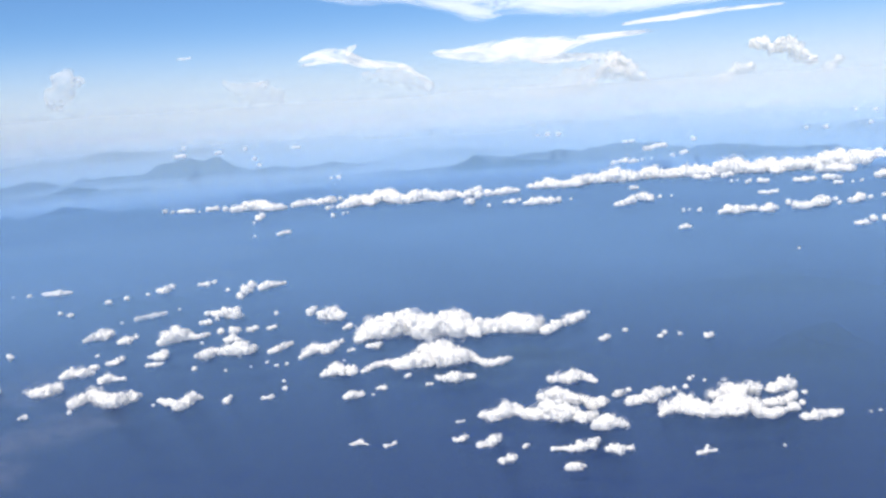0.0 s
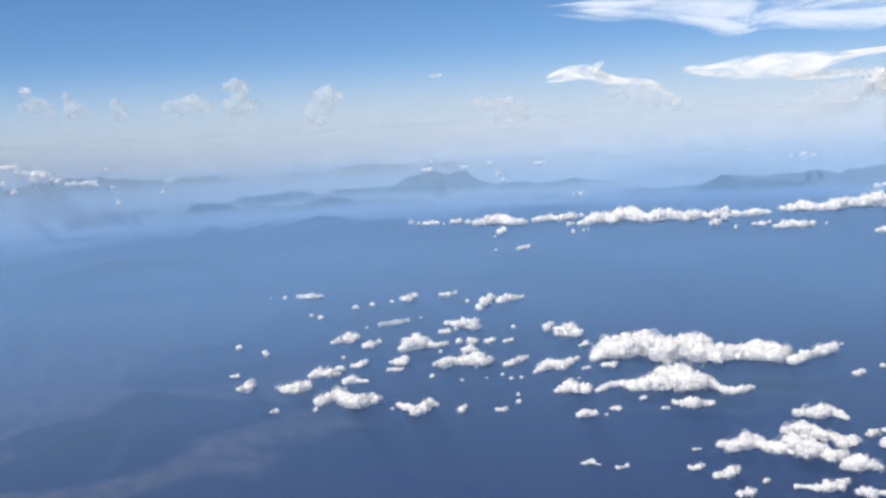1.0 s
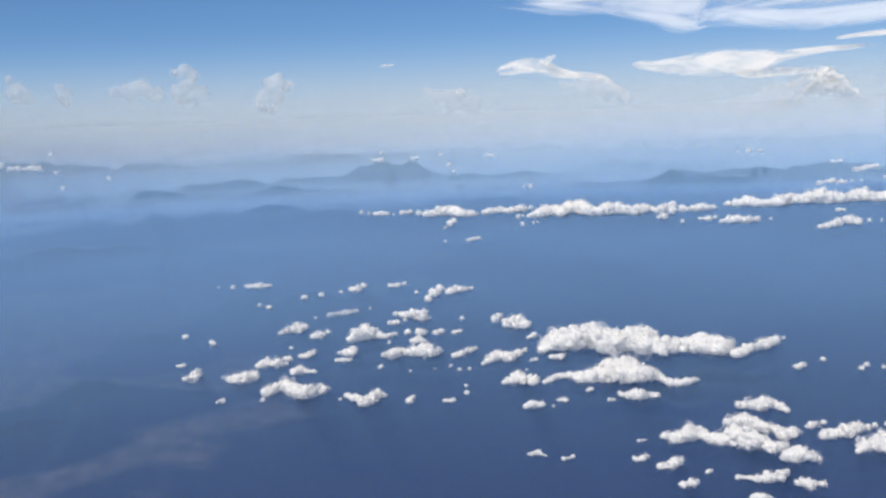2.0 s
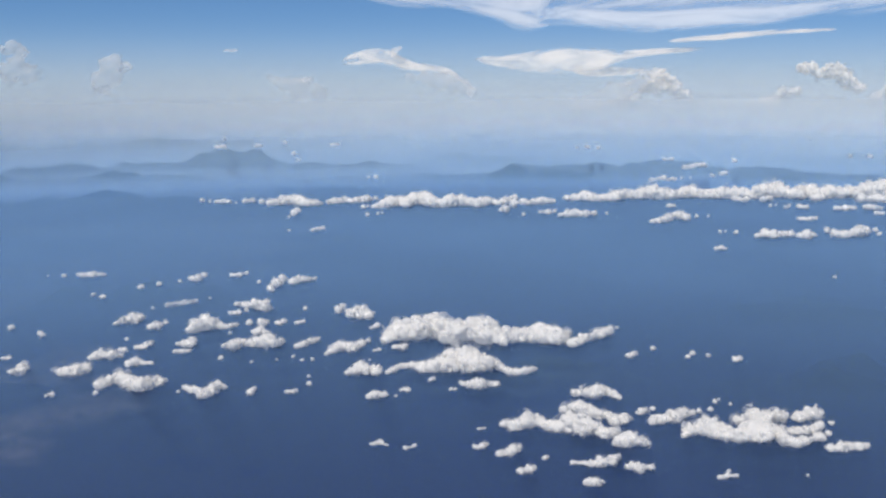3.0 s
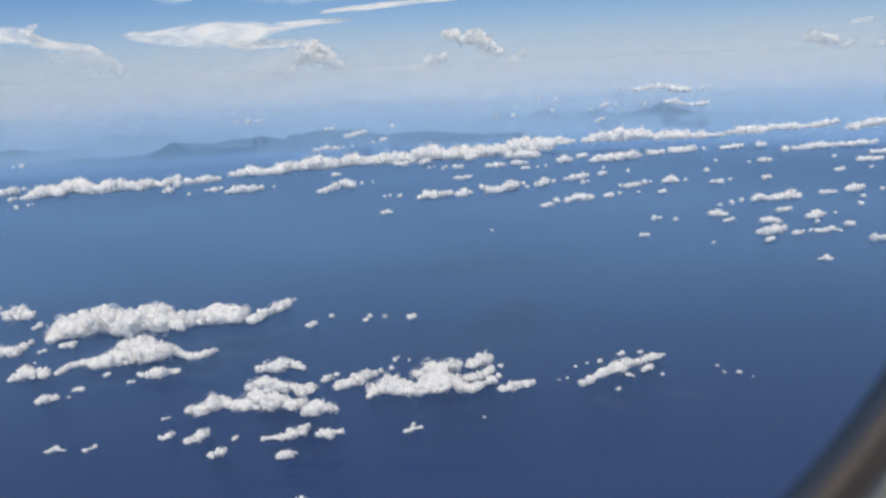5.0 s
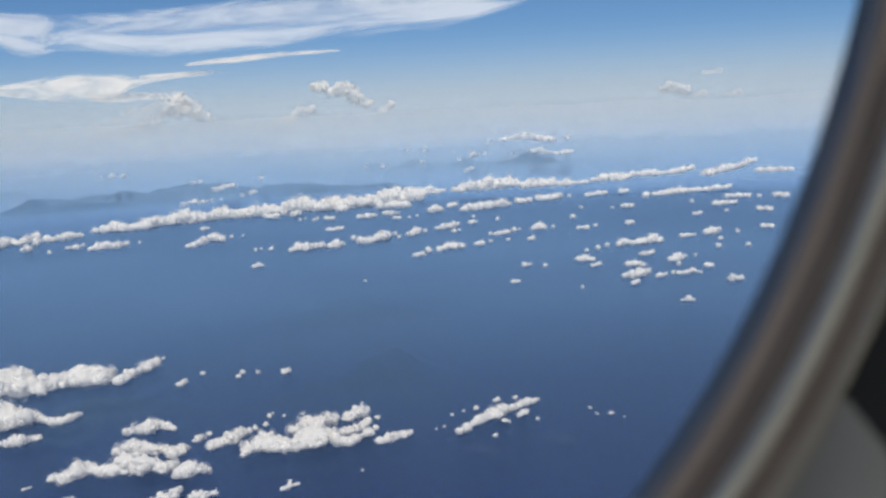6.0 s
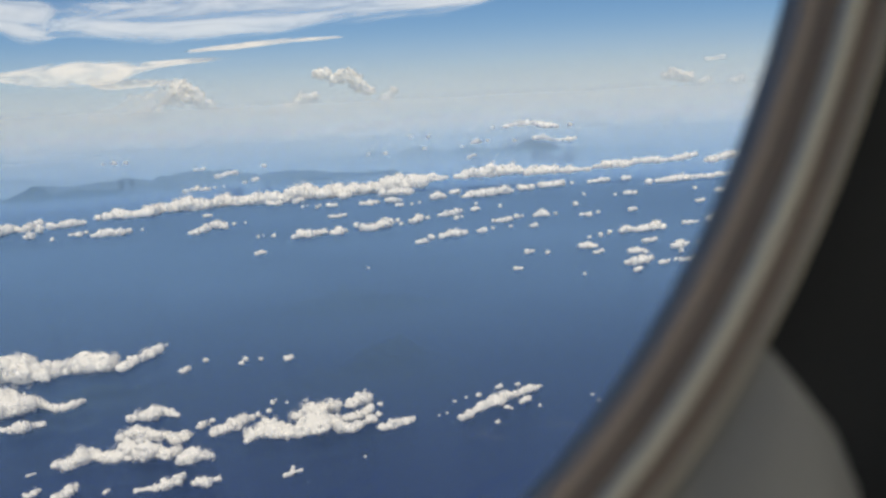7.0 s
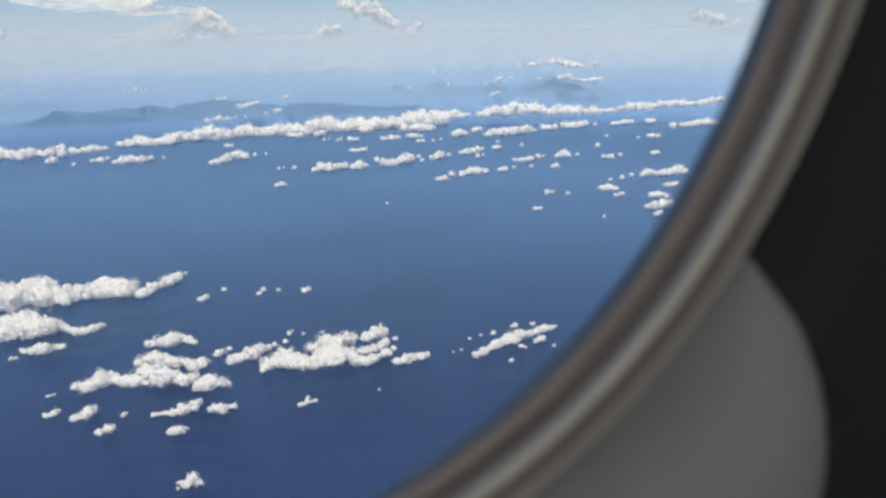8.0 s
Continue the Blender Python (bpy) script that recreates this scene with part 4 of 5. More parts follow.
cumulus(-236, 536, (-7.2, -3.1, 53.3, 2.0), (-3.4, 1.6, 54.0, 3.0), (2.0, 0.6, 54.0, 3.0), (6.8, 2.7, 53.1, 1.7))
cumulus(-212, 524, (-5.4, -2.6, 53.5, 2.2), (-2.5, 1.4, 53.7, 2.6), (1.0, 1.1, 53.1, 1.6), (6.1, 1.2, 52.8, 1.3))
cumulus(-293, 532, (-1.6, -0.4, 52.7, 1.0), (2.0, 0.0, 52.9, 1.4))
cumulus(-272, 505, (-1.0, -4.2, 53.3, 1.9), (1.0, -1.1, 54.1, 3.2), (0.6, 6.6, 53.5, 2.3))
cumulus(-241, 504, (-5.5, -4.1, 53.9, 2.8), (-1.6, -1.2, 54.3, 3.5), (2.7, 0.5, 54.5, 3.8), (5.4, 5.9, 53.9, 2.9))
cumulus(-202, 483, (-11.1, -13.8, 53.0, 1.5), (-14.0, -3.1, 54.0, 3.0), (-11.9, 3.5, 54.2, 3.3), (-7.6, 7.4, 54.6, 3.9), (-0.4, 0.6, 54.5, 3.9), (8.1, -6.6, 54.7, 4.1), (11.0, 0.6, 54.5, 3.8), (14.0, 4.5, 54.0, 3.0), (15.7, 10.1, 53.0, 1.5))
cumulus(-162, 477, (-11.6, -1.5, 52.8, 1.1), (-10.7, 4.8, 53.0, 1.4), (-4.7, -1.2, 53.5, 2.3), (3.2, -9.8, 53.8, 2.8), (5.2, -3.9, 53.9, 2.8), (6.7, 4.9, 53.7, 2.6), (9.5, 6.5, 52.9, 1.4))
cumulus(-137, 478, (-0.6, -2.8, 53.1, 1.7), (-0.1, 2.9, 52.9, 1.4))
cumulus(-118, 479, (-1.5, -0.6, 52.7, 1.1), (2.2, -0.2, 52.9, 1.4))
cumulus(-235, 464, (-1.2, 0.0, 52.8, 1.2), (0.9, 0.4, 53.0, 1.5))
cumulus(-298, 584, (0.4, -0.4, 53.5, 2.2))
cumulus(-325, 601, (0.2, -0.1, 53.3, 1.9))
cumulus(-128, 668, (0.7, -9.6, 53.8, 2.7), (-0.1, 9.3, 53.3, 1.9))
cumulus(-172, 540, (0.2, -0.4, 52.8, 1.3))
cumulus(-152, 532, (-0.1, 0.2, 52.6, 0.9))
cumulus(-139, 539, (-0.5, 0.0, 52.6, 0.9))
cumulus(-132, 546, (0.1, -0.4, 52.6, 1.0))
cumulus(-125, 538, (-0.3, -0.3, 52.8, 1.2))
cumulus(-119, 539, (-0.2, 0.3, 52.8, 1.2))
cumulus(-115, 507, (0.4, -0.1, 52.6, 0.9))
cumulus(-112, 493, (0.4, -0.2, 52.8, 1.1))
cumulus(-153, 670, (0.0, -0.4, 53.0, 1.6))
cumulus(-184, 598, (0.1, 0.3, 52.7, 1.1))
cumulus(-242, 580, (-0.0, -0.4, 52.7, 1.1))
bank(-435, 1330, (-6.5, 4.5, 54.1, 3.2), (6.5, -3.7, 53.6, 2.4))
bank(-410, 1322, (-10.5, 4.0, 53.6, 2.4), (1.5, -1.5, 54.6, 3.9), (9.8, -2.7, 54.1, 3.1))
bank(-328, 1308, (-62.2, 9.2, 53.0, 1.6), (-52.8, 17.3, 54.1, 3.1), (-43.0, 24.6, 54.6, 3.9), (-27.4, 10.5, 54.5, 3.9), (-9.2, -14.8, 55.5, 5.3), (2.6, -7.0, 56.5, 6.8), (13.9, 0.0, 57.0, 7.6), (27.0, -7.0, 57.0, 7.6), (40.2, -15.6, 56.0, 6.0), (50.6, -11.3, 55.0, 4.5), (56.0, -1.1, 53.5, 2.3))
bank(-283, 1191, (0.3, -24.9, 53.3, 2.0), (0.3, -1.2, 54.7, 4.2), (-0.6, 26.8, 54.8, 4.2))
bank(-227, 1063, (-4.0, -7.6, 53.2, 1.8), (-0.4, 1.8, 53.6, 2.5), (4.9, 6.2, 53.6, 2.5))
bank(-256, 1055, (0.3, 0.5, 53.2, 1.8))
bank(-236, 1335, (-28.5, -20.0, 54.5, 3.8), (-20.1, -11.9, 55.5, 5.3), (-9.9, -5.6, 55.5, 5.4), (2.0, -7.9, 54.5, 3.8), (11.9, 1.2, 56.0, 6.1), (19.3, 12.7, 55.1, 4.6), (26.4, 31.6, 54.1, 3.1))
bank(-208, 1270, (-1.6, -8.6, 53.9, 2.9), (0.7, 9.0, 53.5, 2.2))
bank(-193, 1186, (0.4, 0.4, 53.8, 2.7))
bank(-181, 1210, (-1.7, -8.2, 53.4, 2.1), (1.5, 7.8, 52.9, 1.4))
bank(-131, 1295, (-68.1, -21.7, 53.9, 2.9), (-57.6, -18.7, 55.9, 5.8), (-48.6, -4.8, 56.9, 7.4), (-40.0, 13.3, 56.4, 6.7), (-28.6, -13.5, 55.9, 5.8), (-23.8, 14.4, 57.4, 8.2), (-15.0, 35.5, 58.5, 9.8), (-2.5, 7.9, 57.9, 8.9), (9.8, -7.0, 56.8, 7.3), (20.7, -7.4, 56.8, 7.3), (30.9, 0.2, 57.8, 8.8), (41.4, 5.2, 57.4, 8.1), (52.3, 3.1, 56.4, 6.6), (63.8, -9.1, 56.8, 7.3), (72.2, 8.7, 56.4, 6.6))
bank(-37, 1329, (-15.3, -7.9, 55.5, 5.2), (-3.9, -22.2, 54.9, 4.4), (4.9, -2.2, 55.5, 5.3), (13.1, 31.3, 55.6, 5.4))
bank(5, 1309, (-35.2, -79.7, 55.7, 5.6), (-26.8, -26.0, 56.3, 6.5), (-14.5, 4.8, 55.9, 5.9), (-1.8, 6.9, 55.9, 6.0), (11.1, 14.5, 55.5, 5.2), (24.2, 22.3, 55.0, 4.5), (42.3, 60.6, 55.1, 4.7))
bank(150, 1387, (-92.8, -24.3, 56.1, 6.2), (-80.2, -19.6, 57.1, 7.7), (-69.2, -29.5, 56.6, 6.9), (-55.4, -27.7, 56.1, 6.2), (-41.1, -24.0, 57.1, 7.7), (-24.7, -0.3, 57.7, 8.7), (-10.7, -3.9, 58.2, 9.4), (3.1, 8.3, 58.8, 10.3), (12.7, 8.7, 59.3, 11.1), (23.1, 4.9, 57.8, 8.7), (38.0, 6.0, 56.7, 7.2), (56.0, 24.9, 57.9, 8.9), (69.4, 37.5, 57.4, 8.2), (81.4, 17.2, 56.8, 7.2), (97.5, 20.9, 57.3, 8.1))
bank(336, 1407, (-79.7, -6.1, 57.8, 8.9), (-61.8, -2.7, 58.9, 10.5), (-49.2, -6.4, 58.4, 9.7), (-35.5, -8.9, 58.9, 10.5), (-20.2, 5.4, 59.6, 11.5), (-4.8, 19.2, 59.7, 11.6), (4.4, 0.1, 59.0, 10.6), (16.0, -11.9, 58.4, 9.8), (37.9, 15.2, 58.6, 10.0), (44.9, -10.7, 58.5, 9.8), (64.6, -0.3, 58.6, 9.9), (82.3, 2.7, 58.6, 10.0))
bank(487, 1397, (-52.7, 17.5, 58.6, 10.0), (-34.3, 12.1, 63.9, 11.7), (-24.2, 8.8, 63.2, 12.6), (-13.5, 5.2, 59.0, 10.0), (0.8, 0.3, 65.6, 10.9), (12.3, -3.8, 63.5, 10.0), (25.7, -8.7, 70.0, 7.5), (35.7, -12.4, 68.2, 5.9), (47.3, -16.8, 69.1, 2.5))
bank(273, 1363, (-6.3, 5.5, 54.6, 3.9), (6.8, -5.3, 55.1, 4.7))
bank(308, 1366, (-5.8, -4.3, 54.6, 3.9), (5.5, 3.8, 55.1, 4.8))
bank(377, 1379, (-5.2, -0.2, 55.2, 4.8), (5.6, 0.2, 55.7, 5.7))
bank(447, 1360, (-20.0, -2.7, 56.3, 6.4), (-5.7, 2.9, 56.3, 6.5), (6.3, 1.1, 56.3, 6.5), (19.3, -2.8, 55.8, 5.7))
bank(588, 1358, (-42.2, 17.7, 69.1, 4.2), (-30.8, 13.1, 69.7, 6.7), (-19.2, 8.3, 73.8, 8.4), (-6.3, 2.9, 72.9, 10.0), (5.8, -2.3, 73.7, 11.7), (18.6, -8.0, 73.7, 9.2), (31.3, -13.8, 74.6, 10.0), (41.0, -18.3, 73.0, 7.5))
bank(658, 1326, (-18.0, 8.5, 70.9, 7.5), (-6.9, 3.1, 72.0, 8.4), (5.6, -3.1, 73.1, 8.4), (17.3, -9.0, 72.8, 7.5))
bank(703, 1302, (-17.6, 9.7, 71.3, 5.0), (-6.1, 3.6, 72.2, 6.7), (6.1, -2.9, 72.2, 4.2), (16.8, -8.8, 73.4, 4.2))
bank(787, 1252, (-60.1, 37.2, 74.8, 4.2), (-49.5, 31.2, 77.2, 6.7), (-37.6, 24.3, 78.3, 7.5), (-25.2, 16.9, 78.0, 6.7), (-11.4, 8.5, 81.1, 5.0), (2.2, 0.1, 81.4, 5.0), (15.6, -8.5, 81.0, 5.0), (25.5, -15.0, 81.6, 4.2), (36.8, -22.4, 82.6, 5.9), (48.5, -30.4, 85.4, 5.9), (58.2, -37.1, 88.6, 4.2))
bank(887, 1184, (-29.1, 22.0, 80.9, 5.0), (-19.6, 15.2, 81.1, 6.7), (-7.1, 6.0, 84.9, 5.9), (0.4, 0.5, 85.3, 6.7), (11.4, -7.9, 88.5, 5.0), (19.3, -13.9, 94.6, 5.0), (26.5, -19.6, 97.0, 3.3))
bank(934, 1148, (-17.6, 14.1, 81.8, 4.2), (-5.7, 4.7, 81.5, 4.2), (6.0, -4.8, 82.0, 4.2), (17.5, -14.4, 81.8, 3.3))
bank(20, 1227, (-9.2, -0.1, 53.4, 2.1), (0.8, -7.0, 54.3, 3.5), (9.1, 7.8, 53.8, 2.8))
bank(59, 1199, (-25.6, -9.9, 54.2, 3.4), (-16.5, -5.6, 55.1, 4.7), (-5.6, -3.0, 55.6, 5.4), (4.4, -5.9, 55.1, 4.7), (15.4, 6.0, 54.3, 3.4), (30.2, 15.5, 53.4, 2.1))
bank(-8, 1195, (-0.3, 0.4, 53.8, 2.7))
bank(167, 1165, (-33.4, -23.6, 53.7, 2.6), (-24.4, -24.8, 54.1, 3.3), (-13.2, -10.8, 55.0, 4.6), (1.6, 12.5, 56.0, 6.1), (8.4, -0.1, 55.1, 4.7), (23.3, 20.8, 53.8, 2.7), (37.3, 26.7, 53.4, 2.1))
bank(176, 1294, (-4.1, -3.0, 53.9, 2.9), (4.9, 2.4, 53.5, 2.2))
bank(187, 1468, (-2.6, 0.5, 72.5, 3.3), (2.1, -0.1, 73.7, 4.2))
bank(206, 1466, (-6.2, 0.5, 73.3, 2.5), (6.1, -1.3, 73.3, 2.5))
bank(198, 1063, (-4.1, -4.4, 53.6, 2.4), (3.4, 3.9, 53.2, 1.8))
bank(209, 1056, (0.4, 0.3, 53.6, 2.4))
bank(175, 949, (-4.5, -3.1, 53.4, 2.2), (0.7, 1.4, 53.8, 2.7), (4.9, 1.2, 53.1, 1.6))
bank(241, 1032, (-17.3, -5.5, 54.0, 3.0), (-7.6, 3.2, 55.2, 4.8), (-2.5, -5.6, 55.1, 4.8), (7.9, 0.3, 54.8, 4.2), (18.4, 6.3, 54.4, 3.6))
bank(274, 1031, (-8.1, -2.8, 54.4, 3.6), (-0.7, -2.3, 55.2, 4.8), (7.8, 4.2, 54.0, 3.0))
bank(310, 1171, (-8.7, 2.9, 53.4, 2.1), (-0.1, -3.5, 53.8, 2.7), (9.6, 1.4, 53.8, 2.7))
bank(304, 1308, (-4.5, -3.4, 53.5, 2.3), (4.9, 4.2, 53.5, 2.3))
bank(317, 1287, (-4.4, -8.5, 54.0, 3.0), (3.5, 7.9, 54.0, 3.0))
bank(334, 1280, (-4.6, 0.1, 54.5, 3.7), (4.2, -0.9, 54.0, 3.0))
bank(380, 1269, (-10.8, -0.8, 54.5, 3.7), (0.4, -1.7, 55.0, 4.5), (11.9, 3.1, 54.5, 3.8))
bank(416, 1275, (-7.7, 7.0, 54.5, 3.8), (-1.7, -5.8, 55.0, 4.5), (8.0, -0.1, 54.0, 3.0))
bank(406, 1223, (-3.7, -1.1, 53.9, 2.9), (2.9, 0.7, 53.9, 2.9))
bank(430, 1228, (-6.2, -3.1, 53.5, 2.2), (5.7, 2.1, 53.5, 2.2))
bank(324, 1053, (-21.9, 9.0, 54.5, 3.7), (-23.1, -20.6, 55.2, 4.9), (-9.4, -16.6, 54.8, 4.3), (4.4, -9.3, 56.1, 6.2), (18.3, 9.8, 54.5, 3.8), (31.7, 26.3, 53.7, 2.6))
bank(371, 1064, (-21.4, -14.4, 53.7, 2.5), (-7.6, -7.1, 54.5, 3.8), (6.8, 5.3, 55.0, 4.5), (20.6, 15.5, 53.7, 2.6))
bank(329, 918, (-10.7, -5.6, 53.4, 2.2), (-1.1, -3.2, 54.2, 3.3), (10.7, 9.8, 54.2, 3.4))
bank(365, 935, (-14.3, -6.6, 54.2, 3.4), (-4.3, 0.7, 55.0, 4.5), (3.6, -0.8, 55.0, 4.5), (13.1, 4.7, 54.3, 3.4))
bank(477, 1269, (-9.2, -5.4, 55.5, 5.3), (2.0, 2.9, 56.1, 6.2), (7.6, 2.9, 54.5, 3.8))
bank(516, 1311, (-5.5, -0.3, 54.1, 3.2), (5.7, -0.0, 54.6, 4.0))
bank(594, 1268, (-90.6, -22.5, 54.5, 3.8), (-74.3, -16.6, 56.0, 6.1), (-61.2, -18.8, 56.6, 6.9), (-48.3, -23.2, 56.1, 6.2), (-28.7, -13.1, 56.6, 7.0), (-15.3, -9.6, 55.6, 5.5), (10.7, 12.6, 55.2, 4.8), (22.5, 1.0, 55.2, 4.8), (45.4, 20.5, 55.8, 5.7), (60.7, 15.5, 55.8, 5.7), (80.1, 26.7, 55.3, 5.0), (101.8, 33.2, 53.7, 2.5))
bank(426, 1096, (-16.7, -6.4, 53.7, 2.6), (-6.4, -7.0, 54.6, 4.0), (5.6, -3.4, 55.1, 4.7), (18.9, 15.7, 53.8, 2.7))
bank(466, 1115, (-4.8, -2.7, 54.2, 3.4), (4.5, 2.1, 53.8, 2.7))
bank(421, 1058, (-5.3, -4.8, 53.7, 2.6), (5.1, 3.9, 53.3, 1.9))
bank(459, 1006, (-20.0, -1.8, 53.6, 2.5), (-14.3, -11.4, 54.0, 3.1), (-2.9, -8.6, 54.5, 3.7), (12.6, 7.0, 54.1, 3.2), (23.1, 14.6, 53.3, 1.9))
bank(405, 945, (-8.7, -1.7, 53.5, 2.3), (-3.8, -4.9, 53.9, 2.9), (11.1, 7.6, 53.6, 2.4))
bank(436, 952, (0.3, -0.2, 53.6, 2.4))
bank(456, 941, (-1.1, 0.9, 53.6, 2.4), (1.9, -0.8, 54.0, 3.0))
bank(501, 1011, (-6.9, 1.1, 54.1, 3.2), (1.8, 1.6, 55.0, 4.5), (4.8, -3.5, 53.7, 2.6))
bank(518, 1010, (-0.4, -0.2, 53.7, 2.6))
bank(577, 1074, (0.2, -0.4, 54.3, 3.4))
bank(499, 1120, (0.4, 0.3, 53.8, 2.8))
bank(490, 1173, (0.4, -0.3, 53.4, 2.2))
bank(437, 790, (-6.7, 1.9, 54.0, 3.1), (1.0, 0.5, 54.4, 3.6), (5.9, -1.0, 53.4, 2.0))
bank(546, 984, (-11.1, -1.4, 53.7, 2.5), (-3.6, -7.0, 54.1, 3.2), (15.1, 7.2, 53.7, 2.6))
bank(463, 835, (0.0, 0.2, 53.4, 2.2))
bank(485, 843, (-8.1, -4.8, 53.8, 2.7), (7.3, 5.7, 53.8, 2.8))
bank(429, 759, (-3.8, -1.3, 53.3, 2.0), (3.9, 0.6, 53.6, 2.5))
bank(525, 846, (-22.3, -1.0, 53.8, 2.8), (-11.5, 6.4, 55.0, 4.5), (-7.6, -2.7, 54.2, 3.4), (3.0, -1.1, 54.6, 3.9), (15.8, 0.7, 56.1, 6.3), (22.9, -3.3, 54.3, 3.4))
bank(499, 787, (-10.3, -4.6, 53.7, 2.6), (0.9, -1.0, 53.7, 2.6), (9.3, 4.5, 53.4, 2.1))
bank(457, 742, (-4.7, 3.2, 53.6, 2.5), (2.1, 2.2, 54.0, 3.0), (3.8, -6.7, 53.6, 2.5))
bank(431, 698, (-10.9, 0.5, 53.5, 2.3), (-6.2, -4.7, 54.4, 3.7), (3.5, -1.9, 54.8, 4.2), (13.5, 5.6, 53.9, 2.8))
bank(414, 670, (-4.3, -2.8, 53.5, 2.2), (3.3, 2.9, 53.2, 1.8))
bank(451, 687, (-9.1, -4.1, 53.5, 2.3), (-0.3, -1.2, 53.5, 2.3), (9.6, 4.0, 53.2, 1.9))
bank(472, 684, (-9.2, 2.2, 53.2, 1.9), (-3.6, -1.4, 53.5, 2.3), (5.9, 4.5, 53.6, 2.4), (7.9, -4.3, 52.9, 1.4))
bank(508, 748, (-14.6, -3.8, 54.0, 3.0), (-7.5, -4.4, 54.7, 4.1), (5.9, 3.2, 53.7, 2.6), (17.8, 4.9, 53.0, 1.6))
bank(486, 720, (-0.2, 0.2, 53.6, 2.5))
bank(501, 700, (-2.2, 0.0, 53.6, 2.4), (3.1, -0.5, 53.6, 2.4))
bank(408, 593, (-3.5, 1.7, 53.1, 1.6), (0.0, -0.0, 53.6, 2.4), (3.6, -1.0, 52.8, 1.2))
bank(481, 636, (-4.3, -0.9, 54.4, 3.6), (4.8, 0.6, 53.8, 2.7))
bank(623, 860, (-11.1, -3.7, 54.4, 3.6), (-2.9, -3.9, 55.2, 4.8), (12.9, 8.3, 54.0, 3.0))
bank(591, 858, (-8.3, 0.2, 53.5, 2.3), (-0.2, -0.7, 53.9, 2.9), (9.1, 0.9, 53.2, 1.8))
bank(603, 821, (0.2, 0.0, 53.5, 2.3))
bank(571, 782, (0.1, -0.3, 53.8, 2.7))
bank(596, 770, (0.4, 0.4, 53.8, 2.8))
bank(645, 849, (-0.2, 0.2, 53.6, 2.4))
bank(765, 1267, (-3.5, 2.1, 57.3, 4.2), (3.4, -2.1, 58.0, 3.3))
bank(731, 1286, (-13.0, 5.0, 54.2, 3.3), (2.6, -0.6, 55.7, 4.2), (11.7, -5.8, 56.4, 3.3))
bank(677, 1126, (-13.7, 1.1, 53.5, 2.2), (2.4, 4.3, 54.0, 3.0), (12.4, -4.2, 54.5, 3.7))
bank(601, 983, (-4.6, -2.3, 54.1, 3.2), (4.1, 2.3, 53.7, 2.6))
bank(832, 1210, (-65.1, 0.5, 55.2, 4.9), (-45.9, 11.7, 54.7, 4.1), (-32.1, 8.5, 54.7, 4.1), (-14.5, 13.8, 55.3, 5.0), (-0.0, 14.0, 56.5, 5.9), (9.7, 7.3, 56.5, 4.2), (19.4, 0.6, 57.1, 4.2), (32.1, -8.5, 57.6, 4.2), (44.7, -17.6, 58.9, 4.2), (55.3, -25.4, 60.4, 3.3))
bank(702, 999, (-3.5, 0.3, 53.8, 2.8), (4.5, 0.4, 53.8, 2.8))
bank(773, 1112, (-0.0, -0.1, 54.0, 3.1))
bank(790, 1065, (-15.2, 0.7, 54.5, 3.7), (2.4, 1.3, 54.5, 3.8), (13.4, -1.5, 54.0, 3.0))
bank(852, 1122, (-14.7, 4.6, 54.6, 4.0), (0.0, -0.3, 54.6, 4.0), (14.3, -5.7, 54.1, 3.2))
bank(885, 1091, (-14.5, 10.6, 54.1, 3.2), (4.6, 2.2, 54.6, 4.0), (10.1, -13.6, 54.6, 4.0))
bank(781, 980, (-2.7, 7.1, 54.3, 3.6), (3.2, -6.2, 54.3, 3.5))
bank(690, 859, (-1.7, 4.8, 54.1, 3.1), (2.0, -4.2, 54.1, 3.1))
bank(340, 730, (-2.8, -0.2, 53.2, 1.8), (2.0, -0.6, 53.2, 1.8))
bank(372, 679, (-0.2, 0.2, 53.2, 1.8))
bank(382, 797, (-2.8, -1.1, 53.6, 2.5), (3.6, 0.9, 53.3, 2.0))
bank(392, 783, (-0.1, -0.1, 53.6, 2.5))
bank(238, 809, (-0.2, 0.1, 52.9, 1.4))
bank(745, 1002, (-0.3, 0.2, 53.9, 2.8))
bank(637, 1161, (-0.1, -0.1, 53.5, 2.2))
lens_cloud(230, 401, (-2.8, 10.0, 52.7, 1.1), (-4.8, -0.6, 52.9, 1.3), (1.4, -2.2, 52.9, 1.3), (4.3, -9.0, 52.5, 0.8))
distant(672, 1385, (-50.2, 23.9, 135.1, 2.9), (-34.7, 16.9, 135.9, 3.8), (-19.2, 9.8, 138.4, 4.8), (-3.8, 2.5, 139.3, 5.7), (5.3, -1.9, 138.9, 5.7), (18.9, -8.7, 134.9, 5.7), (33.9, -16.3, 132.7, 4.8), (52.6, -26.1, 134.7, 3.8))
distant(707, 1368, (-28.1, 14.3, 116.1, 4.8), (-16.6, 8.6, 117.3, 4.8), (-5.4, 2.9, 113.6, 3.8), (5.8, -2.9, 111.7, 2.9), (17.1, -8.8, 113.4, 4.8), (24.5, -12.8, 114.3, 2.9))
distant(596, 1420, (-3.2, 1.3, 113.2, 3.8), (2.4, -1.0, 116.0, 5.7))
distant(613, 1413, (0.3, -0.4, 115.1, 2.9))
distant(651, 1396, (-0.5, -0.1, 114.3, 2.9))
distant(591, 1422, (-3.8, 1.6, 92.0, 4.8), (3.5, -1.4, 95.3, 3.8))
distant(445, 1474, (-0.1, 0.3, 104.3, 2.9))
distant(469, 1467, (0.3, -0.2, 104.6, 3.8))
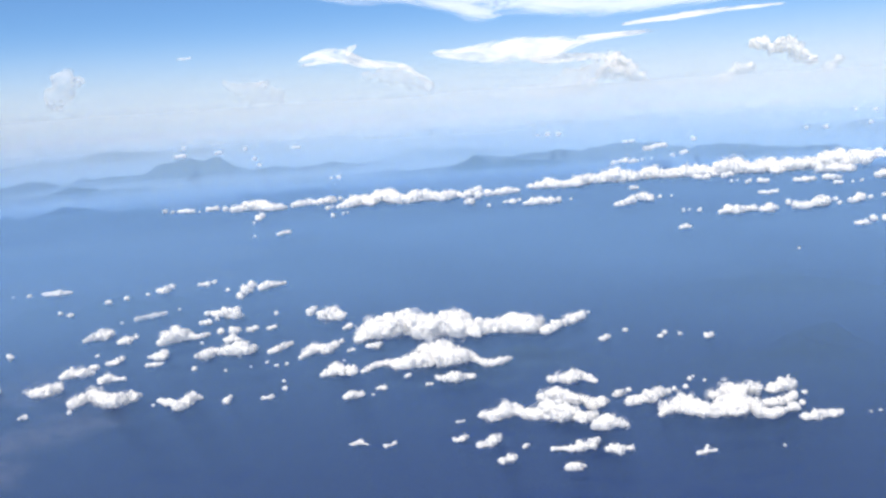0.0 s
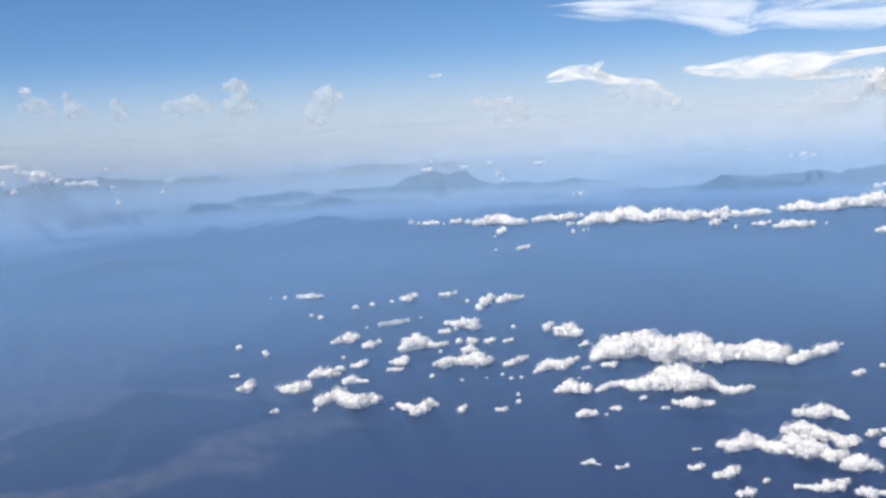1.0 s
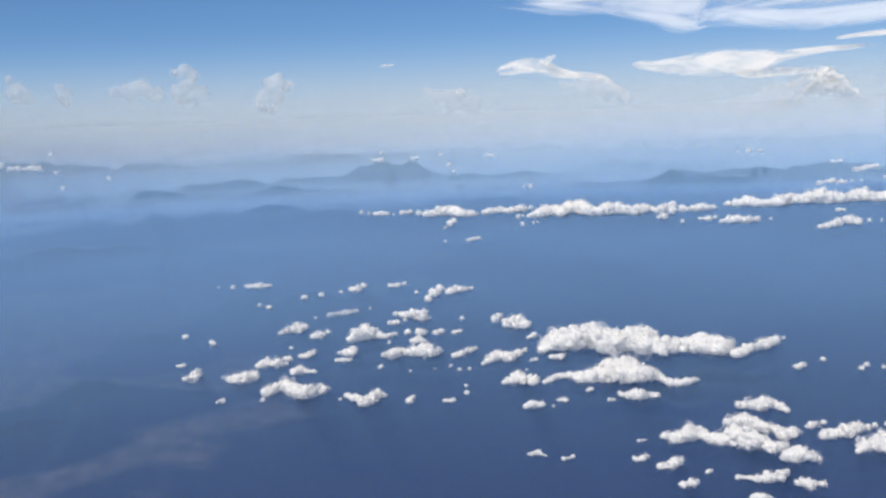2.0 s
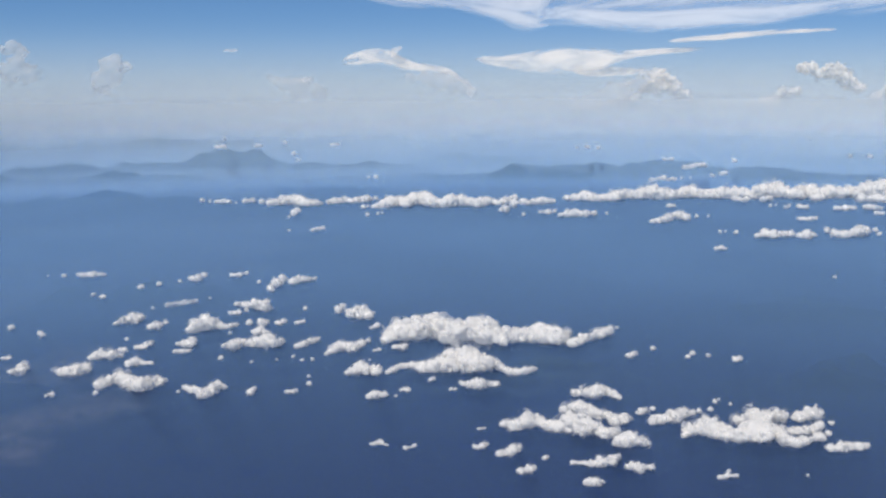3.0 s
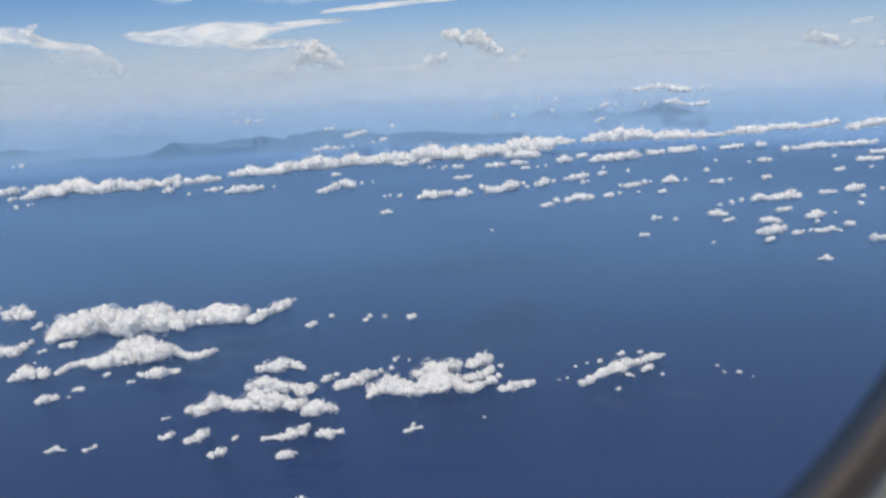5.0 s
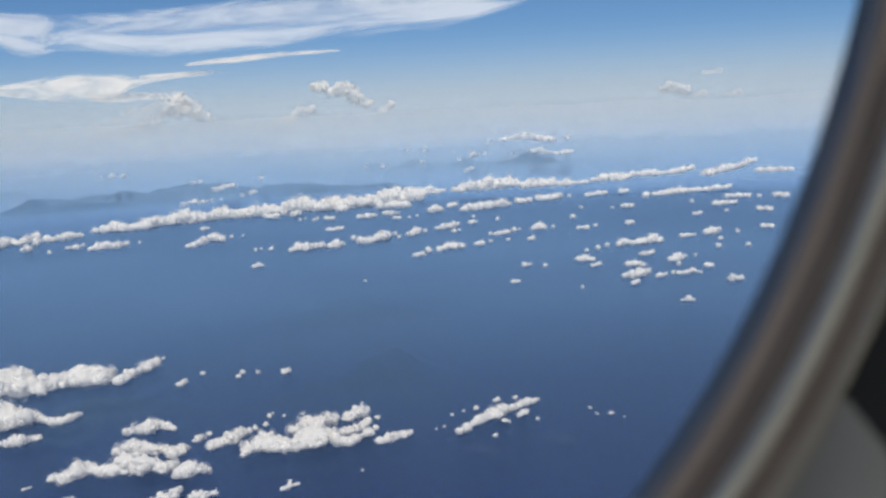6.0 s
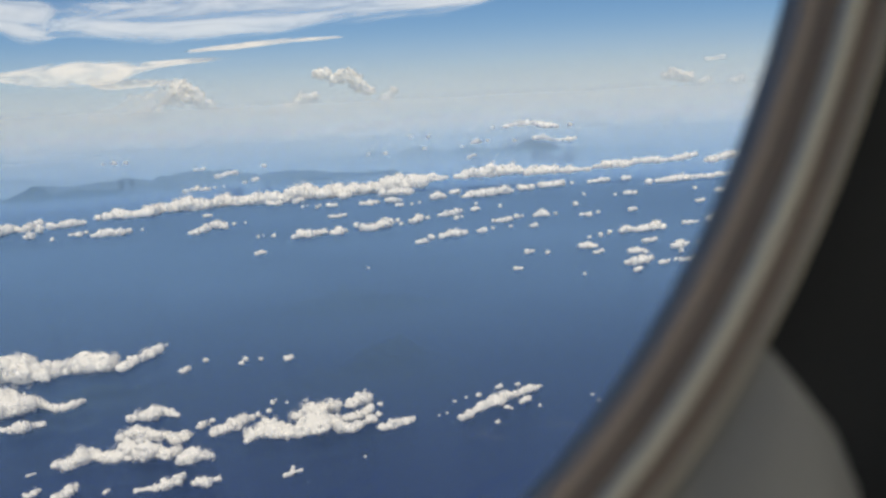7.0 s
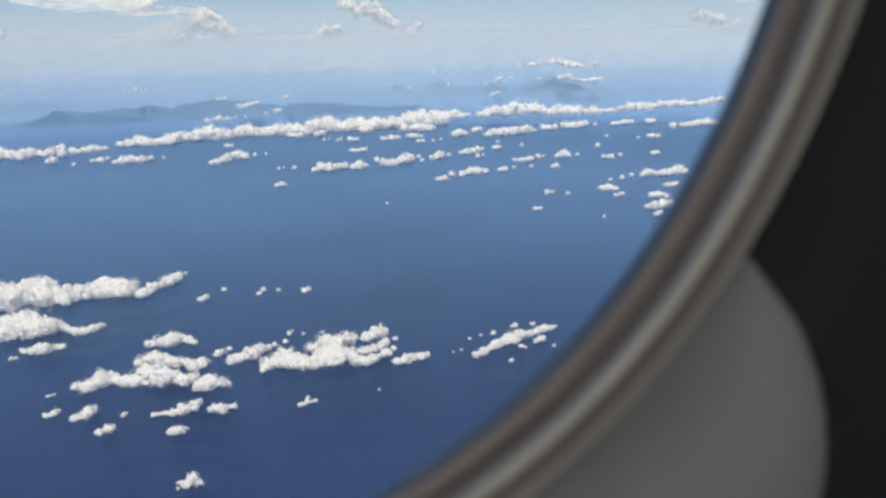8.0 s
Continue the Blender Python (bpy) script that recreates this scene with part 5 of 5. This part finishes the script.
distant(526, 1447, (-0.2, 0.4, 108.7, 3.8))
distant(578, 1428, (-0.4, -0.4, 109.0, 2.9))
distant(531, 1446, (-0.4, -0.3, 125.6, 2.9))
distant(507, 1454, (-0.4, 0.3, 126.8, 2.9))
distant(-456, 1471, (-6.2, -2.0, 118.2, 2.9), (5.7, 1.7, 118.4, 3.8))
distant(-403, 1486, (-3.0, -0.5, 118.8, 3.8), (3.6, 1.3, 119.6, 2.9))
distant(-365, 1496, (0.0, 0.1, 122.9, 2.9))
distant(-353, 1499, (-0.1, -0.0, 107.2, 3.8))
distant(-293, 1512, (-5.0, -1.1, 119.5, 2.9), (5.0, 0.8, 119.3, 2.9))
distant(-347, 1500, (0.1, 0.4, 97.0, 2.9))
distant(-233, 1522, (0.2, 0.3, 70.0, 3.8))
distant(-244, 1521, (0.2, -0.4, 69.6, 2.9))
distant(-450, 1473, (0.2, -0.2, 129.5, 2.9))
distant(83, 1538, (-14.6, 0.5, 113.3, 1.9), (-0.8, -0.2, 113.6, 3.8), (15.5, -1.2, 112.8, 2.9))
distant(239, 1521, (-13.2, 2.4, 84.7, 4.8), (0.6, 0.2, 87.1, 4.8), (13.5, -1.8, 88.9, 3.8))
distant(264, 1517, (0.3, 0.1, 72.7, 3.8))
distant(280, 1514, (-2.2, 0.7, 75.9, 4.8), (3.0, -0.2, 77.7, 3.8))
distant(184, 1529, (-4.7, 0.5, 65.7, 4.8), (4.7, -0.6, 67.6, 3.8))
distant(208, 1526, (-5.1, 0.6, 66.8, 3.8), (5.0, -0.8, 67.0, 2.9))
distant(234, 1522, (-0.2, 0.1, 69.5, 2.9))
distant(238, 1522, (-0.1, -0.5, 58.9, 2.9))
distant(294, 1512, (-0.3, -0.3, 96.2, 3.8))
distant(200, 1527, (-5.5, 0.7, 96.5, 2.9), (6.2, -0.9, 97.3, 2.9))
distant(-977, 1191, (-7.6, -6.9, 161.6, 3.8), (0.8, 0.0, 161.4, 4.8), (8.1, 6.0, 161.7, 3.8))
distant(-955, 1208, (-13.5, -10.6, 153.0, 3.8), (-2.2, -1.6, 150.9, 4.8), (4.4, 3.6, 146.2, 9.6), (11.9, 9.4, 145.5, 9.6))
distant(-931, 1226, (-4.0, -2.3, 136.2, 3.8), (3.2, 3.1, 136.9, 4.8))
distant(-902, 1248, (-16.5, -11.9, 133.0, 3.8), (-6.1, -4.3, 132.6, 4.8), (6.1, 4.6, 131.2, 5.7), (15.4, 11.2, 130.5, 4.8))
distant(-868, 1272, (-0.1, 0.0, 124.1, 3.8))
distant(-950, 1212, (-0.1, -0.0, 131.5, 2.9))
distant(-973, 1193, (-0.4, 0.4, 127.3, 4.8))
distant(-984, 1185, (0.4, -0.0, 140.2, 4.8))
distant(-863, 1275, (-0.4, 0.2, 101.8, 2.9))
distant(-811, 1309, (0.0, 0.2, 111.6, 2.9))
distant(-874, 1268, (0.4, 0.2, 150.7, 2.9))
anvil_cloud(0.8, 3, (10.79, 1.42, 0.13), (10.20, 1.62, 0.29), (9.61, 1.76, 0.44), (9.02, 1.85, 0.51), (8.43, 1.85, 0.54), (7.85, 1.78, 0.54), (6.98, 1.39, 0.35), (6.25, 1.24, 0.29), (5.50, 1.14, 0.25), (4.75, 1.01, 0.25), (4.28, 0.86, 0.22), (3.87, 0.49, 0.19), (3.42, 0.24, 0.19), (2.98, -0.16, 0.13))
anvil_cloud(0.5, 4, (7.84, 1.96, 0.35), (7.47, 2.16, 0.25), (7.14, 2.31, 0.13))
anvil_cloud(0.8, 5, (3.52, 1.57, 0.13), (2.75, 1.62, 0.25), (1.99, 1.55, 0.35), (1.08, 1.48, 0.48), (0.15, 1.47, 0.64), (-0.77, 1.52, 0.76), (-1.70, 1.57, 0.83), (-2.63, 1.56, 0.79), (-3.56, 1.61, 0.70), (-4.34, 1.69, 0.51), (-5.11, 1.80, 0.35), (-6.04, 1.88, 0.25), (-7.28, 1.98, 0.19), (-8.52, 2.02, 0.16), (-10.05, 2.09, 0.10))
anvil_cloud(0.8, 6, (-2.00, 1.08, 0.29), (-2.93, 0.98, 0.35), (-3.86, 0.94, 0.32), (-4.79, 0.93, 0.29), (-5.72, 0.91, 0.19), (-6.22, 0.94, 0.13))
anvil_cloud(0.8, 7, (-6.85, 2.48, 0.06), (-8.32, 2.58, 0.13), (-10.11, 2.70, 0.19), (-11.62, 2.81, 0.19), (-13.14, 2.88, 0.13), (-14.99, 2.93, 0.10), (-16.22, 2.95, 0.06))
anvil_cloud(0.5, 8, (16.92, 2.16, 0.06), (16.44, 2.16, 0.10), (16.06, 2.19, 0.06))
anvil_cloud(0.5, 9, (-35.27, 0.76, 0.10), (-35.92, 0.79, 0.16), (-36.54, 0.85, 0.16))
anvil_cloud(0.5, 10, (38.52, 2.51, 0.13), (38.12, 2.49, 0.16), (37.82, 2.48, 0.13))
cloud_tower(1175, 4167, (-109.0, 29.7, 275.7, 17.1), (-74.9, 20.9, 279.0, 17.1), (-51.8, 14.8, 250.1, 17.1), (-19.4, 5.9, 262.7, 22.0), (25.7, -6.8, 260.8, 26.9), (51.7, -14.4, 241.0, 29.4), (73.2, -20.8, 221.3, 19.6), (103.8, -30.1, 201.2, 19.6))
cloud_tower(1348, 4115, (-17.5, 5.5, 154.2, 19.6), (18.0, -6.1, 188.0, 14.7))
cloud_tower(907, 4232, (142.5, -31.1, 187.8, 17.1), (107.7, -22.6, 175.3, 24.5), (72.4, -14.2, 153.5, 19.6), (37.4, -6.2, 136.4, 19.6), (-31.1, 8.5, 127.9, 14.7), (-121.2, 26.1, 129.8, 14.7), (-210.7, 41.6, 134.0, 12.2))
cloud_tower(571, 4292, (-42.4, 5.6, 265.0, 14.7), (-65.7, 8.4, 247.7, 19.6), (-33.2, 4.5, 241.9, 19.6), (-1.6, 0.4, 222.3, 22.0), (18.4, -2.3, 194.0, 29.4), (49.8, -6.7, 169.7, 24.5), (77.0, -10.8, 145.5, 17.1))
cloud_tower(364, 4313, (177.2, -17.0, 200.7, 24.5), (127.7, -11.0, 214.2, 24.5), (93.2, -7.2, 193.0, 19.6), (69.1, -4.7, 164.6, 19.6), (13.1, 0.6, 144.5, 19.6), (-42.1, 5.0, 131.4, 19.6), (-96.5, 8.7, 122.8, 17.1), (-150.6, 11.7, 114.3, 14.7), (-192.2, 13.6, 123.1, 12.2))
cloud_tower(2415, 3594, (-43.2, 28.7, 192.9, 17.1), (-14.4, 9.6, 205.3, 22.0), (13.9, -9.4, 203.8, 19.6), (42.0, -28.6, 188.6, 17.1))
cloud_tower(2503, 3533, (-9.1, 6.7, 163.7, 14.7), (9.5, -6.5, 176.5, 12.2))
cloud_tower(2607, 3457, (13.6, -10.1, 175.5, 14.7), (-13.1, 10.1, 167.8, 12.2))
faint_tower(-1988, 3846, (-37.4, -18.9, 357.5, 22.0), (-4.0, -1.4, 371.6, 26.9), (18.6, 10.2, 347.2, 24.5), (5.8, 3.6, 311.1, 34.3), (38.4, 20.3, 281.3, 36.7), (-23.3, -11.5, 275.9, 34.3))
faint_tower(-2536, 3509, (-18.6, -12.9, 355.3, 19.6), (-10.6, -7.0, 328.2, 26.9), (-2.7, -1.3, 298.8, 29.4), (30.7, 22.7, 285.4, 24.5))
faint_tower(-2167, 3748, (-63.6, -36.8, 294.5, 22.0), (-24.7, -13.6, 301.1, 31.8), (24.4, 14.8, 307.2, 29.4), (62.1, 35.9, 284.2, 29.4))
faint_tower(-2400, 3604, (-5.5, -3.7, 314.7, 19.6), (5.1, 3.4, 289.3, 26.9))
faint_tower(-2658, 3418, (-16.5, -12.7, 367.0, 17.1), (5.6, 4.5, 339.4, 24.5), (39.0, 30.2, 306.4, 29.4), (-28.4, -22.1, 319.7, 24.5))
faint_tower(-1672, 3994, (-26.0, -10.8, 319.3, 19.6), (16.7, 7.1, 309.7, 26.9), (59.5, 24.5, 297.7, 19.6), (-8.1, -3.2, 264.4, 34.3), (-42.6, -18.0, 233.8, 36.7))
faint_tower(-981, 4217, (-93.1, -22.3, 250.7, 17.1), (-48.2, -11.1, 226.8, 26.9), (44.3, 10.5, 228.3, 29.4), (100.7, 22.6, 196.6, 31.8), (-3.9, -0.5, 188.7, 29.4))
faint_tower(339, 4315, (-169.9, 11.7, 148.8, 24.5), (-106.1, 8.7, 149.5, 31.8), (-63.8, 6.2, 169.2, 29.4), (-11.5, 2.6, 183.8, 34.3), (60.7, -3.5, 190.3, 36.7), (121.8, -9.6, 219.1, 39.2), (171.9, -15.2, 233.1, 39.2))
faint_tower(-383, 4312, (-125.3, -11.9, 246.6, 19.6), (-67.8, -5.5, 254.6, 29.4), (0.2, 1.0, 238.8, 31.8), (67.8, 6.5, 218.6, 29.4), (123.6, 10.2, 192.2, 22.0))
cirrus(4700.0, 0.66, 1, (11.11, 5.33, 0.51), (4.92, 5.01, 0.64), (-0.02, 4.32, 1.33), (-1.20, 4.34, 0.89), (-6.41, 4.26, 1.21), (-12.35, 4.71, 1.33), (-20.05, 5.00, 1.21), (-27.82, 5.32, 0.64))


# ---------------------------------------------------------------- the cabin
GLASS_OUT = 0.12                      # from EYE to the pane, along OUT
CENTRE = EYE - 0.0069 * ALONG + GLASS_OUT * OUT + 0.1069 * UP
HALF_W, HALF_H, BEND = 0.14, 0.185, 2.53


def outline(grow, steps=128):
    """The window's rounded outline, grown outwards: (along, up) pairs."""
    pts = []
    for k in range(steps):
        a = 2 * math.pi * k / steps
        c, s = math.cos(a), math.sin(a)
        pts.append((math.copysign(abs(c) ** (2 / BEND), c) * (HALF_W + grow), math.copysign(abs(s) ** (2 / BEND), s) * (HALF_H + grow)))
    return pts


def spot(along, inward, up):
    return CENTRE + along * ALONG - inward * OUT + up * UP


def swept(profile, steps=128):
    """A ring round the window: a closed profile of (outwards, into the cabin) swept along the outline."""
    loops = [[spot(a, c, u) for a, u in outline(o, steps)] for o, c in profile]
    n = len(profile)
    verts = [p for loop in loops for p in loop]
    faces = [(i * steps + k, i * steps + (k + 1) % steps, ((i + 1) % n) * steps + (k + 1) % steps, ((i + 1) % n) * steps + k) for i in range(n) for k in range(steps)]
    return verts, faces


def bead(o, c, ro, rc, n=12):
    return [(o + ro * math.cos(2 * math.pi * k / n), c + rc * math.sin(2 * math.pi * k / n)) for k in range(n)]


def build_window():
    """The window's moulded surround: rubber seal, two beige rings and a cream lip, from the pane inwards."""
    win = new("cabin_window")
    win.location = CENTRE
    tagged(win, "rounded airliner cabin window with beige surround and dark seal", "window")
    home = Matrix.Translation(-CENTRE)

    def ring(name, profile, mat, label):
        verts, faces = swept(profile)
        return part(name, [home @ v for v in verts], faces, mat, win, label)

    ring("seal", bead(0.0012, 0.0012, 0.0014, 0.0020), RUBBER, "dark rubber seal")
    ring("inner_ring", [(0.0008, 0.0026), (0.0014, 0.0048), (0.0020, 0.0058), (0.0026, 0.0056), (0.0030, 0.0030), (0.0030, -0.004), (0.0014, -0.004)], FRAME_BROWN, "brown plastic inner ring")
    ring("lip", bead(0.0030, 0.0070, 0.0014, 0.0015), LIP_CREAM, "worn cream lip")
    ring("outer_ring", [(0.0027, 0.0058), (0.0030, 0.0080), (0.0036, 0.0098), (0.0042, 0.0106), (0.0050, 0.0102), (0.0054, 0.0070), (0.0054, 0.0), (0.0031, 0.0)], FRAME_BROWN, "brown plastic outer ring")
    ring("outer_lip", bead(0.0047, 0.0112, 0.0006, 0.0009), FRAME_BEIGE, "thin beige outer lip")
    for a0, u0, a1, u1, wide, seed in SMEARS:
        # a greasy wipe mark on the pane
        n, verts, faces = 16, [], []
        dx, dy = a1 - a0, u1 - u0
        long = math.hypot(dx, dy)
        for k in range(n + 1):
            f = k / n
            half = wide * (0.35 + 0.65 * f) * 0.5
            for side in (-1, 1):
                verts.append(home @ spot(a0 + dx * f - side * half * dy / long, 0.0006, u0 + dy * f + side * half * dx / long))
        faces = [(2 * k, 2 * k + 1, 2 * k + 3, 2 * k + 2) for k in range(n)]
        mark = part("smear", verts, faces, SMEAR, win, "faint greasy smear on the pane")
        layer = mark.data.uv_layers.new(name="along")
        for loop in mark.data.loops:
            layer.data[loop.index].uv = (loop.vertex_index % 2, (loop.vertex_index // 2) / n)
    return win


# wipe marks: from (along, up) to (along, up), width, seed
SMEARS = [
    (-0.0501, -0.1284, -0.0644, -0.1458, 0.0030, 1),
    (-0.0556, -0.1338, -0.0610, -0.1429, 0.0016, 2),
    (-0.0428, -0.1140, -0.0440, -0.1225, 0.0012, 3),
    (0.0301, -0.1284, 0.0323, -0.1404, 0.0016, 4),
    (0.0391, -0.1290, 0.0407, -0.1362, 0.0012, 5),
]
build_window()


def slab(name, a0, a1, i0, i1, u0, u1, mat, label, category):
    """A flat slab of the cabin's shell, between bounds along, into the cabin and up from the window's centre."""
    verts = [spot(a, i, u) for a in (a0, a1) for i in (i0, i1) for u in (u0, u1)]
    faces = [(0, 1, 3, 2), (4, 6, 7, 5), (0, 4, 5, 1), (2, 3, 7, 6), (0, 2, 6, 4), (1, 5, 7, 3)]
    return tagged(solid(name, verts, faces, mat, False), label, category, kind="structure")


def sidewall():
    """The side wall with the window's opening through it: a dished inner face, an outer skin and the reveal between."""
    steps = 128
    box = (-1.6, 1.6, -0.85, 1.15)

    def square(inward):
        pts = []
        for k in range(steps):
            a = 2 * math.pi * k / steps
            c, s = math.cos(a), math.sin(a)
            q = min((box[1] if c > 0 else -box[0]) / max(abs(c), 1e-6), (box[3] if s > 0 else -box[2]) / max(abs(s), 1e-6))
            pts.append(spot(c * q, inward, s * q))
        return pts

    def oval(grow, inward):
        return [spot(a, inward, u) for a, u in outline(grow, steps)]

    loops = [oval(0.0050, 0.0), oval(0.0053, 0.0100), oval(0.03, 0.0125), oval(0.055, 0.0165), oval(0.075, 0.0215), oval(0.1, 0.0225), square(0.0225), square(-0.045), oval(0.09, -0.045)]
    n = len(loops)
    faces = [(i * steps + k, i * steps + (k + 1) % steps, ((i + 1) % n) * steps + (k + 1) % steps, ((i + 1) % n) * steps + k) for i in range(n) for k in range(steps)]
    ob = solid("wall_window", [p for loop in loops for p in loop], faces, PANEL_SHADED)
    return tagged(ob, "moulded cabin side wall, its shade put into a near-black colour", "wall", kind="structure")


sidewall()


def lower_trim():
    """A paler moulded tray below and ahead of the window, rounded off at its rim."""
    a0, a1, n = radians(-134.5), radians(-45.5), 90
    rows = []
    for k in range(n + 1):
        a = a0 + (a1 - a0) * k / n
        c, s = math.cos(a), math.sin(a)
        shape = lambda g: (math.copysign(abs(c) ** (2 / BEND), c) * (HALF_W + g), math.copysign(abs(s) ** (2 / BEND), s) * (HALF_H + g))
        bulge = TRIM_WIDE * max(0.0, 1 - abs((a - 0.5 * (a0 + a1)) / (0.5 * (a1 - a0))) ** 7) ** 0.5
        row = []
        for f, lift in ((0.0, 0.0), (0.0, 0.002), (0.25, 0.0024), (0.45, 0.0025), (0.55, 0.0025), (0.65, 0.0024), (0.74, 0.0022), (0.82, 0.002), (0.89, 0.0017), (0.95, 0.0012), (1.0, 0.0)):
            g = 0.0056 + f * bulge
            depth = 0.0102 + 0.14 * f * bulge + 0.2 * bulge * math.sin(math.pi * f ** 0.75) + lift
            row.append(spot(shape(g)[0], depth, shape(g)[1]))
        rows.append(row)
    m = len(rows[0])
    faces = [(i * m + j, (i + 1) * m + j, (i + 1) * m + j + 1, i * m + j + 1) for i in range(n) for j in range(m - 1)]
    faces += [(i * m, i * m + m - 1, (i + 1) * m + m - 1, (i + 1) * m) for i in range(n)]
    ob = solid("window_trim", [p for row in rows for p in row], faces, PANEL_GREY)
    return tagged(ob, "light grey rounded plastic trim below the cabin window", "window trim")


TRIM_WIDE = 0.043
lower_trim()
slab("floor", -1.6, 1.6, -0.045, 3.4, -0.9, -0.85, CARPET, "dark cabin floor carpet", "floor")
slab("ceiling", -1.6, 1.6, -0.045, 3.4, 1.15, 1.2, CABIN_WHITE, "pale grey cabin ceiling panels", "ceiling")
slab("wall_front", 1.6, 1.65, -0.045, 3.4, -0.9, 1.2, CABIN_WHITE, "pale grey cabin partition", "wall")
slab("wall_back", -1.65, -1.6, -0.045, 3.4, -0.9, 1.2, CABIN_WHITE, "pale grey cabin partition", "wall")
slab("wall_far_low", -1.6, 1.6, 3.35, 3.4, -0.85, -0.2, CABIN_WHITE, "pale grey cabin wall below the opposite windows", "wall")
slab("wall_far_high", -1.6, 1.6, 3.35, 3.4, 0.25, 1.15, CABIN_WHITE, "pale grey cabin wall above the opposite windows", "wall")
for k, edge in enumerate((-1.6, -0.85, -0.1, 0.65, 1.4)):
    slab("wall_far_pier", edge, edge + 0.2, 3.35, 3.4, -0.2, 0.25, CABIN_WHITE, "pale grey cabin wall between the opposite windows", "wall")

for k, middle in enumerate((-1.025, -0.275, 0.475, 1.2)):
    # daylight of the opposite windows
    glow = bpy.data.lights.new("opposite_window_daylight", "AREA")
    glow.shape, glow.size, glow.size_y = "RECTANGLE", 0.5, 0.42
    glow.energy, glow.color = 9.0, (0.97, 0.98, 1.0)
    lamp = new("opposite_window_daylight", glow)
    lamp.matrix_world = look(spot(middle, 3.34, 0.02), spot(middle, 2.7, 2.6))    # thrown upwards by the clouds below
